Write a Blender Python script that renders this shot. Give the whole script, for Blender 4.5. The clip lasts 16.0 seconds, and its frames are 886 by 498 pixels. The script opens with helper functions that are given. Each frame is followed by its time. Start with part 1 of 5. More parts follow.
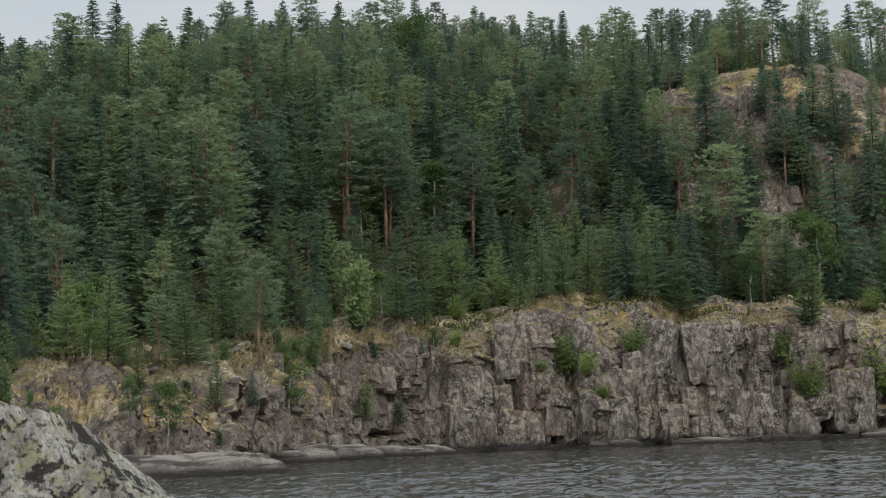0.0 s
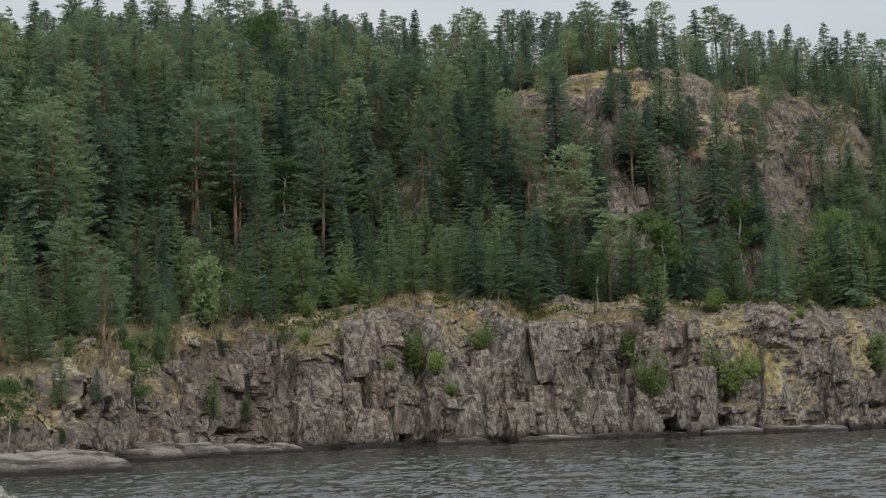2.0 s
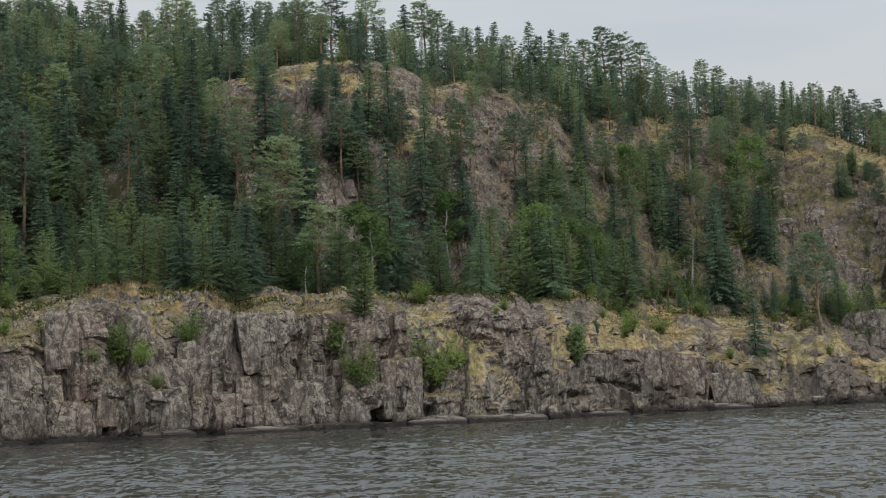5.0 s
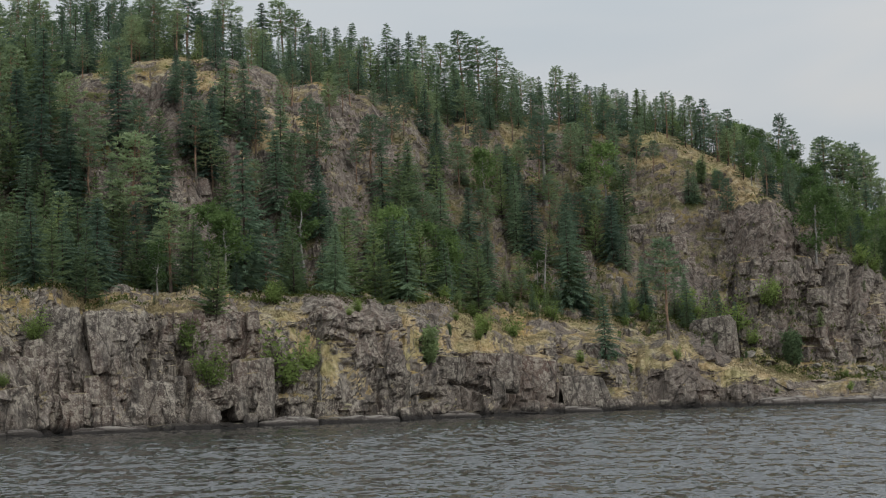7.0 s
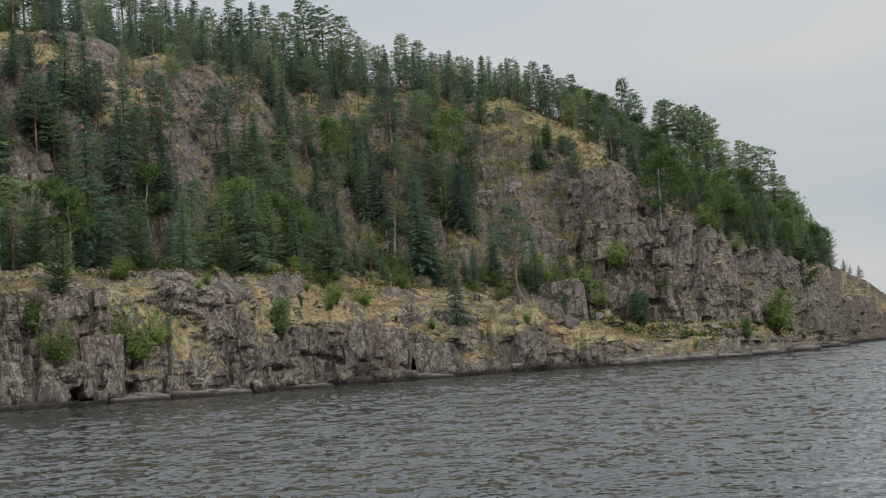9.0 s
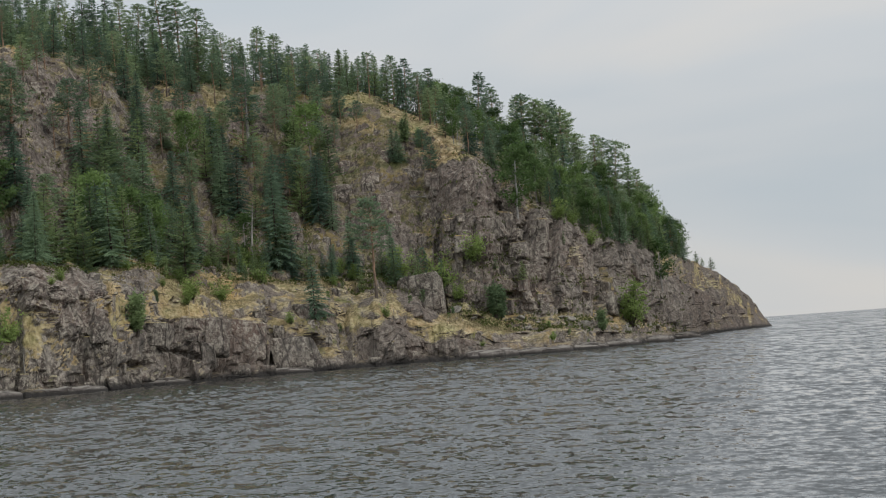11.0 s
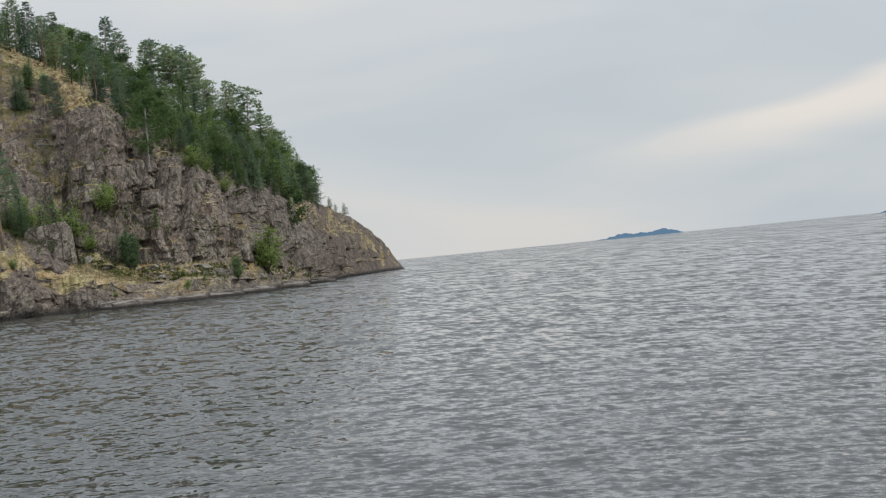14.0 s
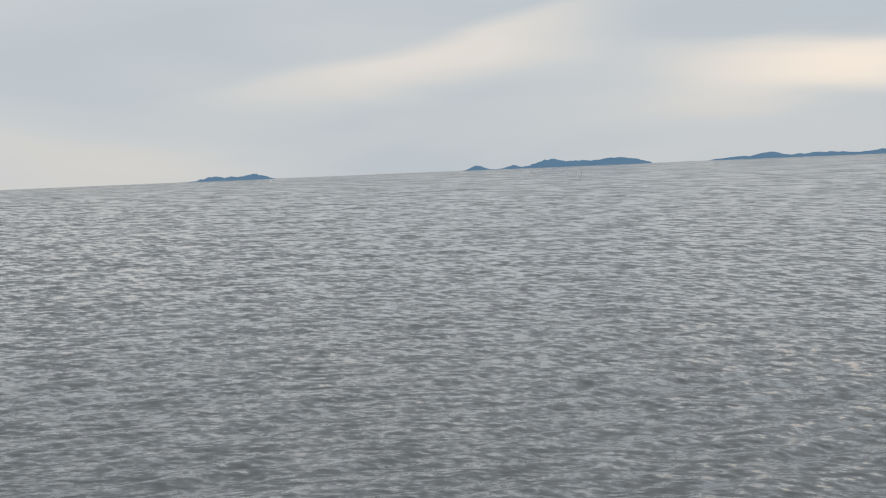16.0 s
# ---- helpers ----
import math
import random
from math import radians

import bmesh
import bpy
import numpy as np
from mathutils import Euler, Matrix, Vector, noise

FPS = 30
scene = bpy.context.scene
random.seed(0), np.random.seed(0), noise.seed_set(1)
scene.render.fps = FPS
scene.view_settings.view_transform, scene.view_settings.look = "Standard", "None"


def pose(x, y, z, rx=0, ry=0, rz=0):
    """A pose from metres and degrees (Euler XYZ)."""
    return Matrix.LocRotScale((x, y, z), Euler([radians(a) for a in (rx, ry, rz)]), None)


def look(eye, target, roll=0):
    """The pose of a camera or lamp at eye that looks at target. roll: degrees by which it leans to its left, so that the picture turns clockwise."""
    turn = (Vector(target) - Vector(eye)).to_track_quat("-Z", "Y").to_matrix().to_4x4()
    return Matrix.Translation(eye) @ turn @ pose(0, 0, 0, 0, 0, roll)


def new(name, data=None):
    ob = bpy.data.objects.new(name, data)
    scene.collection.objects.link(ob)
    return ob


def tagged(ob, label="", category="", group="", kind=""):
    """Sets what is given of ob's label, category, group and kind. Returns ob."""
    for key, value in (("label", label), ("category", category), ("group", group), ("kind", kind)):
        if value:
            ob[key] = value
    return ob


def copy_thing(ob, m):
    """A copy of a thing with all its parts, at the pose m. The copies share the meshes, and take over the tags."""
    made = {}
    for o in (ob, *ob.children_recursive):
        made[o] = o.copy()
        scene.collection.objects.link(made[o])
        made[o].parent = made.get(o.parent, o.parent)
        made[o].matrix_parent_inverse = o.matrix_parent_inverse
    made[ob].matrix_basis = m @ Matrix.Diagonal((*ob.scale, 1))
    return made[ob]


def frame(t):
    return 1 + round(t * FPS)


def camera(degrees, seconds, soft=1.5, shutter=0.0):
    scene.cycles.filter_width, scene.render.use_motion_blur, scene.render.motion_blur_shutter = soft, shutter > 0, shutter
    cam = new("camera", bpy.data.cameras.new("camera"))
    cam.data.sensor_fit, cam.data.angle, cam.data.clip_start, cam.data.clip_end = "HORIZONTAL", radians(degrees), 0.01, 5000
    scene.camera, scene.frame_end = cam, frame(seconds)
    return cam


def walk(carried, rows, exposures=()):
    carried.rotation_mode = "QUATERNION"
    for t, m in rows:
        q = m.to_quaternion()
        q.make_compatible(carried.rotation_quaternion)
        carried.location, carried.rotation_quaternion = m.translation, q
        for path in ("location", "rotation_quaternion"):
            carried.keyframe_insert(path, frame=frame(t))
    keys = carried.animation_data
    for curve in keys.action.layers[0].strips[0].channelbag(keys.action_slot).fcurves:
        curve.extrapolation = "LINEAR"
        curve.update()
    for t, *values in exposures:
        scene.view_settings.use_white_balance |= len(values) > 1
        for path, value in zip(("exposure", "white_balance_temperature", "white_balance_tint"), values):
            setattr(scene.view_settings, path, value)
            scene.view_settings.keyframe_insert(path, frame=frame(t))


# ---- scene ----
cam = camera(30.48, 16.0, soft=1.15)
EYE = Vector((0.0, 0.0, 3.5))


def aim(az, el, roll):
    """A camera pose at EYE by bearing, height angle and lean, in degrees."""
    a, e = radians(az), radians(el)
    way = Vector((math.sin(a) * math.cos(e), math.cos(a) * math.cos(e), math.sin(e)))
    return look(EYE, EYE + way * 100.0, roll)


PATH = [
    (0.0, -22.193, 6.035, -1.69), (0.5, -20.677, 5.957, -1.526), (1.0, -19.615, 5.95, -1.514), (1.5, -18.365, 5.925, -1.538),
    (2.0, -16.893, 5.809, -1.683), (2.5, -15.088, 5.684, -1.947), (3.0, -12.978, 5.509, -2.258), (3.5, -10.98, 5.366, -2.409),
    (4.0, -9.226, 5.326, -2.446), (4.2, -8.6, 5.31, -2.43), (6.3, -3.64, 4.99, -1.75), (6.5, -3.037, 5.075, -1.759), (7.0, -1.48, 5.041, -1.711), (7.5, 0.0, 4.727, -1.967),
    (8.0, 1.303, 4.183, -2.605), (8.5, 2.614, 3.843, -3.264), (9.0, 3.778, 3.7, -3.545), (9.2, 4.29, 3.73, -3.57), (11.3, 9.5, 3.08, -4.16), (11.5, 10.006, 3.078, -4.174),
    (12.0, 11.429, 2.974, -4.225), (12.5, 13.124, 2.762, -4.284), (13.0, 15.228, 2.324, -4.577), (13.5, 18.292, 1.449, -5.182),
    (14.0, 21.39, 0.185, -5.595), (14.5, 24.092, -1.092, -5.284), (15.0, 26.912, -2.005, -4.423), (15.5, 30.461, -2.508, -3.326),
    (16.0, 35.639, -2.767, -2.39),
]
walk(cam, [(t, aim(az, el, roll)) for t, az, el, roll in PATH],
     ((0.0, 0.0), (4.0, 0.0), (6.5, -0.05), (7.5, -0.1), (9.0, -0.06), (11.5, 0.0), (13.0, 0.0), (14.0, 0.1), (15.0, 0.22), (15.5, 0.17), (16.0, 0.05)))

# ---- world and light ----
SUN_AZ, SUN_EL = 128.0, 42.0
world = bpy.data.worlds.new("world")
scene.world = world
world.use_nodes = True
wn, wl = world.node_tree.nodes, world.node_tree.links
wn.clear()


def wnode(kind, **values):
    n = wn.new(kind)
    for key, value in values.items():
        n.inputs[key].default_value = value
    return n


w_out = wn.new("ShaderNodeOutputWorld")
w_bg = wn.new("ShaderNodeBackground")
w_sky = wn.new("ShaderNodeTexSky")
w_sky.sky_type, w_sky.sun_disc = "NISHITA", False
w_sky.sun_elevation, w_sky.sun_rotation = radians(SUN_EL), radians(SUN_AZ)
w_sky_dim = wn.new("ShaderNodeVectorMath")
w_sky_dim.operation = "SCALE"
w_sky_dim.inputs["Scale"].default_value = 0.06
wl.new(w_sky.outputs[0], w_sky_dim.inputs[0])
w_co = wn.new("ShaderNodeTexCoord")
w_map = wn.new("ShaderNodeMapping")
w_map.inputs["Scale"].default_value = (2.2, 2.2, 11.0)
w_map.inputs["Rotation"].default_value = (0.0, radians(-9), 0.0)
w_map.inputs["Location"].default_value = (0.35, 0.1, 0.2)
wl.new(w_co.outputs["Generated"], w_map.inputs[0])
w_noise = wnode("ShaderNodeTexNoise", Scale=1.1, Detail=3.5, Roughness=0.5, Distortion=0.35)
wl.new(w_map.outputs[0], w_noise.inputs["Vector"])
w_ramp = wn.new("ShaderNodeValToRGB")
w_ramp.color_ramp.elements[0].position, w_ramp.color_ramp.elements[0].color = 0.30, (0.5, 0.555, 0.6, 1)
w_ramp.color_ramp.elements[1].position, w_ramp.color_ramp.elements[1].color = 0.75, (0.72, 0.68, 0.63, 1)
mid = w_ramp.color_ramp.elements.new(0.52)
mid.color = (0.585, 0.61, 0.63, 1)
wl.new(w_noise.outputs["Fac"], w_ramp.inputs[0])
# an overcast layer, brighter towards the zenith
w_sep = wn.new("ShaderNodeSeparateXYZ")
wl.new(w_co.outputs["Generated"], w_sep.inputs[0])
w_up = wn.new("ShaderNodeMapRange")
w_up.inputs["From Min"].default_value, w_up.inputs["From Max"].default_value = 0.1, 1.0
w_up.inputs["To Min"].default_value, w_up.inputs["To Max"].default_value = 0.92, 1.7
wl.new(w_sep.outputs["Z"], w_up.inputs["Value"])
w_cloud = wn.new("ShaderNodeVectorMath")
w_cloud.operation = "SCALE"
wl.new(w_ramp.outputs[0], w_cloud.inputs[0])
wl.new(w_up.outputs[0], w_cloud.inputs["Scale"])


def wmath(operation, a, b=0.0):
    n = wn.new("ShaderNodeMath")
    n.operation = operation
    for socket, value in zip(n.inputs, (a, b)):
        if isinstance(value, bpy.types.NodeSocket):
            wl.new(value, socket)
        else:
            socket.default_value = value
    return n.outputs[0]


def wstep(value, lo, hi):
    n = wn.new("ShaderNodeMapRange")
    n.interpolation_type = "SMOOTHSTEP"
    wl.new(value, n.inputs["Value"])
    n.inputs["From Min"].default_value, n.inputs["From Max"].default_value = lo, hi
    return n.outputs[0]


# a thinner, sunlit streak in the cloud over the open lake, and broken bright cloud beyond it
w_az = wmath("MULTIPLY", wmath("ARCTAN2", w_sep.outputs["X"], w_sep.outputs["Y"]), 57.3)
w_wave = wmath("MULTIPLY", wmath("SUBTRACT", w_noise.outputs["Fac"], 0.5), 3.0)
w_el = wmath("ADD", wmath("MULTIPLY", w_sep.outputs["Z"], 57.3), w_wave)
w_off = wmath("SUBTRACT", w_el, wmath("ADD", wmath("MULTIPLY", w_az, 0.19), -2.75))
w_streak = wmath("MULTIPLY", wmath("MULTIPLY", wstep(w_off, -2.0, 0.0), wstep(w_off, 0.7, 0.1)), wmath("MULTIPLY", wstep(w_az, 24.0, 35.0), wstep(w_az, 45.0, 37.0)))
w_break = wmath("MULTIPLY", wmath("MULTIPLY", wstep(w_az, 41.0, 50.0), wstep(w_el, 1.4, 3.2)), wstep(w_el, 7.5, 4.5))
w_fade = wstep(w_az, 95.0, 60.0)
w_lit = wmath("MULTIPLY", wmath("MAXIMUM", wmath("MULTIPLY", w_streak, 0.52), wmath("MULTIPLY", wmath("MULTIPLY", w_break, wstep(w_noise.outputs["Fac"], 0.36, 0.54)), 0.95)), w_fade)
w_warm = wn.new("ShaderNodeMix")
w_warm.data_type = "RGBA"
wl.new(w_lit, w_warm.inputs[0])
wl.new(w_cloud.outputs[0], w_warm.inputs[6])
w_warm.inputs[7].default_value = (0.86, 0.76, 0.66, 1)
w_mix = wn.new("ShaderNodeMix")
w_mix.data_type = "RGBA"
w_mix.inputs[0].default_value = 0.93
wl.new(w_sky_dim.outputs[0], w_mix.inputs[6])
wl.new(w_warm.outputs[2], w_mix.inputs[7])
wl.new(w_mix.outputs[2], w_bg.inputs["Color"])
w_bg.inputs["Strength"].default_value = 1.08
wl.new(w_bg.outputs[0], w_out.inputs[0])

sun = new("sun", bpy.data.lights.new("sun", "SUN"))
sun.data.energy, sun.data.angle, sun.data.color = 0.9, radians(25), (1.0, 0.96, 0.9)
sun.matrix_world = look((0, 0, 0), (-math.sin(radians(SUN_AZ)) * math.cos(radians(SUN_EL)),
                                    -math.cos(radians(SUN_AZ)) * math.cos(radians(SUN_EL)), -math.sin(radians(SUN_EL))))


# ---- materials ----
class Nodes:
    """A short way to wire a node material."""

    def __init__(self, name):
        self.mat = bpy.data.materials.new(name)
        self.mat.use_nodes = True
        self.tree = self.mat.node_tree
        self.bsdf = self.tree.nodes["Principled BSDF"]
        self.out = self.tree.nodes["Material Output"]
        self.co = self.add("ShaderNodeTexCoord").outputs["Object"]
        self.geo = self.add("ShaderNodeNewGeometry")

    def add(self, kind, **props):
        n = self.tree.nodes.new(kind)
        for key, value in props.items():
            if key == "operation":
                n.operation = value
            elif key == "blend_type":
                n.blend_type = value
            elif key == "data_type":
                n.data_type = value
        return n

    def put(self, socket, value):
        if isinstance(value, bpy.types.NodeSocket):
            self.tree.links.new(value, socket)
        else:
            socket.default_value = value

    def noise(self, scale, detail=4.0, rough=0.55, stretch=(1, 1, 1), distort=0.0, turn=(0, 0, 0), vector=None):
        vector = vector or self.co
        if any(turn):
            first = self.add("ShaderNodeMapping")
            self.put(first.inputs[0], vector)
            first.inputs["Rotation"].default_value = [radians(a) for a in turn]
            vector = first.outputs[0]
        m = self.add("ShaderNodeMapping")
        self.put(m.inputs[0], vector)
        m.inputs["Scale"].default_value = stretch
        n = self.add("ShaderNodeTexNoise")
        self.put(n.inputs["Vector"], m.outputs[0])
        n.inputs["Scale"].default_value, n.inputs["Detail"].default_value = scale, detail
        n.inputs["Roughness"].default_value, n.inputs["Distortion"].default_value = rough, distort
        return n.outputs["Fac"]

    def cells(self, scale, stretch=(1, 1, 1), edge=False, vector=None):
        m = self.add("ShaderNodeMapping")
        self.put(m.inputs[0], vector or self.co)
        m.inputs["Scale"].default_value = stretch
        n = self.add("ShaderNodeTexVoronoi")
        if edge:
            n.feature = "DISTANCE_TO_EDGE"
        self.put(n.inputs["Vector"], m.outputs[0])
        n.inputs["Scale"].default_value = scale
        return n.outputs["Distance"]

    def ramp(self, value, *stops):
        n = self.add("ShaderNodeValToRGB")
        e = n.color_ramp.elements
        while len(e) < len(stops):
            e.new(0.5)
        for item, (place, colour) in zip(e, stops):
            item.position = place
            item.color = (*colour, 1) if isinstance(colour, tuple) else (colour, colour, colour, 1)
        self.put(n.inputs[0], value)
        return n.outputs[0]

    def step(self, value, lo, hi, a=0.0, b=1.0):
        n = self.add("ShaderNodeMapRange")
        self.put(n.inputs["Value"], value)
        for key, v in zip(("From Min", "From Max", "To Min", "To Max"), (lo, hi, a, b)):
            n.inputs[key].default_value = v
        return n.outputs[0]

    def math(self, operation, a, b=0.0):
        n = self.add("ShaderNodeMath", operation=operation)
        self.put(n.inputs[0], a)
        self.put(n.inputs[1], b)
        return n.outputs[0]

    def mix(self, fac, a, b, blend="MIX"):
        n = self.add("ShaderNodeMix", data_type="RGBA", blend_type=blend)
        self.put(n.inputs[0], fac)
        for k, v in ((6, a), (7, b)):
            self.put(n.inputs[k], (*v, 1) if isinstance(v, tuple) else v)
        return n.outputs[2]

    def bump(self, height, strength, distance, normal=None):
        n = self.add("ShaderNodeBump")
        self.put(n.inputs["Height"], height)
        self.put(n.inputs["Strength"], strength)
        n.inputs["Distance"].default_value = distance
        if normal:
            self.put(n.inputs["Normal"], normal)
        return n.outputs[0]

    def axis(self, vector, which):
        n = self.add("ShaderNodeSeparateXYZ")
        self.put(n.inputs[0], vector)
        return n.outputs[which]

    def done(self, colour, rough=0.8, normal=None, specular=0.3):
        self.put(self.bsdf.inputs["Base Color"], (*colour, 1) if isinstance(colour, tuple) else colour)
        self.put(self.bsdf.inputs["Roughness"], rough)
        self.bsdf.inputs["Specular IOR Level"].default_value = specular
        if normal:
            self.put(self.bsdf.inputs["Normal"], normal)
        return self.mat


def hillside_material():
    n = Nodes("hillside")
    n.co = n.geo.outputs["Position"]
    up = n.axis(n.geo.outputs["Normal"], "Z")
    z = n.axis(n.co, "Z")
    big, fine = n.noise(0.07, 5, distort=0.5), n.noise(1.6, 6, 0.65)
    streak = n.noise(0.8, 6, 0.62, stretch=(1, 1, 0.45), distort=0.1)
    rock = n.ramp(streak, (0.3, (0.05, 0.041, 0.035)), (0.43, (0.12, 0.1, 0.087)), (0.57, (0.205, 0.178, 0.155)), (0.75, (0.38, 0.345, 0.3)))
    rust = n.math("MULTIPLY", n.ramp(big, (0.48, 0.0), (0.66, 1.0)), n.ramp(streak, (0.35, 0.75), (0.65, 0.3)))
    rock = n.mix(rust, rock, (0.2, 0.13, 0.105))
    rock = n.mix(n.step(n.math("ADD", z, n.math("MULTIPLY", big, 14.0)), 22.0, 34.0, 0.0, 0.35), rock, (0.19, 0.145, 0.128))
    lichen = n.math("MULTIPLY", n.ramp(n.noise(1.5, 6, 0.7), (0.48, 0.0), (0.55, 0.66)), n.ramp(n.noise(0.22, 4), (0.36, 0.2), (0.54, 1.0)))
    rock = n.mix(lichen, rock, (0.52, 0.47, 0.39))
    speck = n.ramp(n.noise(6.0, 4, 0.7), (0.54, 0.0), (0.64, 0.5))
    rock = n.mix(speck, rock, (0.55, 0.505, 0.43))
    # browns the rock by bearing and darkens it to match brightness
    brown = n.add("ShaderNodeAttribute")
    brown.attribute_name = "umber_darkening"
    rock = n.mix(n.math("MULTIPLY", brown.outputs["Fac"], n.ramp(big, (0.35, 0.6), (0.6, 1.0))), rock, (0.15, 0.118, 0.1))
    pit = n.ramp(n.noise(4.0, 5, 0.7, stretch=(1, 1, 0.5)), (0.36, 0.5), (0.45, 0.0))
    rock = n.mix(pit, rock, (0.06, 0.056, 0.052))
    black = n.ramp(n.noise(0.7, 4, 0.58, stretch=(1, 1, 0.25), distort=0.15), (0.55, 0.0), (0.64, 0.6))
    rock = n.mix(black, rock, (0.045, 0.042, 0.04))
    bent = n.add("ShaderNodeVectorMath", operation="ADD")
    n.put(bent.inputs[0], n.co)
    n.put(bent.inputs[1], n.math("MULTIPLY", n.noise(0.6, 4, 0.6), 0.7))
    crack = n.ramp(n.cells(0.75, (1, 1, 0.45), edge=True, vector=bent.outputs[0]), (0.0, 1.0), (0.06, 0.0))
    split = n.ramp(n.cells(0.3, (1, 1, 0.32), edge=True, vector=bent.outputs[0]), (0.0, 1.0), (0.03, 0.0))
    crack = n.math("MAXIMUM", n.math("MULTIPLY", crack, 0.3), n.math("MULTIPLY", split, 0.7))
    rock = n.mix(crack, rock, (0.03, 0.028, 0.026))
    # waterline band: wet rock plus the dark under overhangs, painted as one colour
    wet_and_shade = n.step(n.math("ADD", z, n.math("MULTIPLY", fine, -1.8)), 0.35, -0.5)
    rock = n.mix(wet_and_shade, rock, (0.035, 0.032, 0.03))
    moss = n.noise(0.33, 6, 0.65)
    soil = n.ramp(moss, (0.32, (0.08, 0.09, 0.038)), (0.43, (0.24, 0.185, 0.095)), (0.52, (0.45, 0.37, 0.23)), (0.64, (0.6, 0.53, 0.38)))
    soil = n.mix(n.ramp(fine, (0.38, 0.85), (0.58, 0.0)), soil, (0.09, 0.08, 0.042))
    soil = n.mix(n.ramp(n.noise(0.12, 4), (0.52, 0.0), (0.64, 0.6)), soil, n.ramp(fine, (0.35, (0.3, 0.18, 0.06)), (0.6, (0.52, 0.36, 0.13))))
    soil = n.mix(n.ramp(n.noise(0.2, 5, 0.6), (0.57, 0.0), (0.66, 0.8)), soil, n.ramp(fine, (0.35, (0.05, 0.07, 0.02)), (0.62, (0.16, 0.17, 0.05))))
    # leaf litter, with tree shadow painted in as dark patches in the west
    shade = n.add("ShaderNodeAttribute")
    shade.attribute_name = "litter_and_shade"
    gold = n.add("ShaderNodeAttribute")
    gold.attribute_name = "meadow"
    straw = n.ramp(n.noise(0.8, 6, 0.7), (0.32, (0.13, 0.11, 0.055)), (0.44, (0.33, 0.235, 0.12)), (0.56, (0.5, 0.385, 0.225)), (0.7, (0.64, 0.55, 0.38)))
    straw = n.mix(n.ramp(n.noise(0.1, 4, 0.6), (0.42, 0.65), (0.56, 0.0)), straw, n.ramp(fine, (0.35, (0.16, 0.165, 0.06)), (0.62, (0.46, 0.44, 0.22))))
    soil = n.mix(gold.outputs["Fac"], soil, straw)
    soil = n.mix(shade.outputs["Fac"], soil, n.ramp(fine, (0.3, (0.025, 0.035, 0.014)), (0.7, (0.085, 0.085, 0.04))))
    cover = n.math("ADD", up, n.math("MULTIPLY", n.math("SUBTRACT", n.noise(0.5, 6, 0.65), 0.5), 0.9))
    cover = n.math("ADD", cover, n.math("MULTIPLY", shade.outputs["Fac"], 0.35))
    cover = n.math("ADD", cover, n.math("MULTIPLY", n.math("SUBTRACT", n.noise(0.15, 4), 0.56), 1.5))
    cover = n.math("ADD", cover, n.math("MULTIPLY", gold.outputs["Fac"], 0.6))
    bare = n.add("ShaderNodeAttribute")
    bare.attribute_name = "bare"
    cover = n.math("SUBTRACT", cover, n.math("MULTIPLY", bare.outputs["Fac"], 0.55))
    cover = n.math("MULTIPLY", n.step(cover, 0.68, 0.84), n.step(n.math("ADD", z, n.math("MULTIPLY", moss, 5.0)), 3.0, 5.0))
    colour = n.mix(cover, rock, soil)
    height = n.math("ADD", n.math("ADD", n.noise(1.5, 6, 0.62, stretch=(1, 1, 0.5)), n.math("MULTIPLY", n.noise(4.5, 5, 0.7), 0.35)), n.math("MULTIPLY", crack, -0.35))
    return n.done(colour, 0.88, n.bump(height, 0.85, 0.4), 0.2)


def granite_material():
    """Pale lichen-blotched granite, seen from close by."""
    n = Nodes("lichen_granite")
    grain, blotch = n.noise(30, 6, 0.8), n.noise(3.5, 6, 0.62, distort=0.3)
    base = n.ramp(blotch, (0.34, (0.2, 0.185, 0.16)), (0.46, (0.42, 0.4, 0.35)), (0.57, (0.6, 0.58, 0.52)), (0.7, (0.72, 0.7, 0.65)))
    base = n.mix(n.ramp(grain, (0.42, 0.0), (0.6, 0.65)), base, (0.1, 0.095, 0.09))
    green = n.ramp(n.noise(8, 7, 0.72, distort=0.8), (0.53, 0.0), (0.57, 0.6))
    base = n.mix(green, base, n.ramp(grain, (0.35, (0.22, 0.22, 0.09)), (0.6, (0.48, 0.47, 0.25))))
    pink = n.ramp(n.noise(2.2, 4), (0.55, 0.0), (0.66, 0.45))
    base = n.mix(pink, base, (0.34, 0.23, 0.18))
    dark = n.ramp(n.noise(4.2, 8, 0.74, distort=0.5), (0.53, 0.0), (0.56, 0.93))
    base = n.mix(dark, base, (0.03, 0.027, 0.024))
    spot = n.ramp(n.noise(16, 6, 0.75), (0.56, 0.0), (0.6, 0.85))
    base = n.mix(spot, base, (0.05, 0.047, 0.043))
    h = n.math("ADD", n.noise(14, 8, 0.75), n.math("MULTIPLY", dark, -0.5))
    return n.done(base, 0.92, n.bump(h, 0.8, 0.035), 0.15)


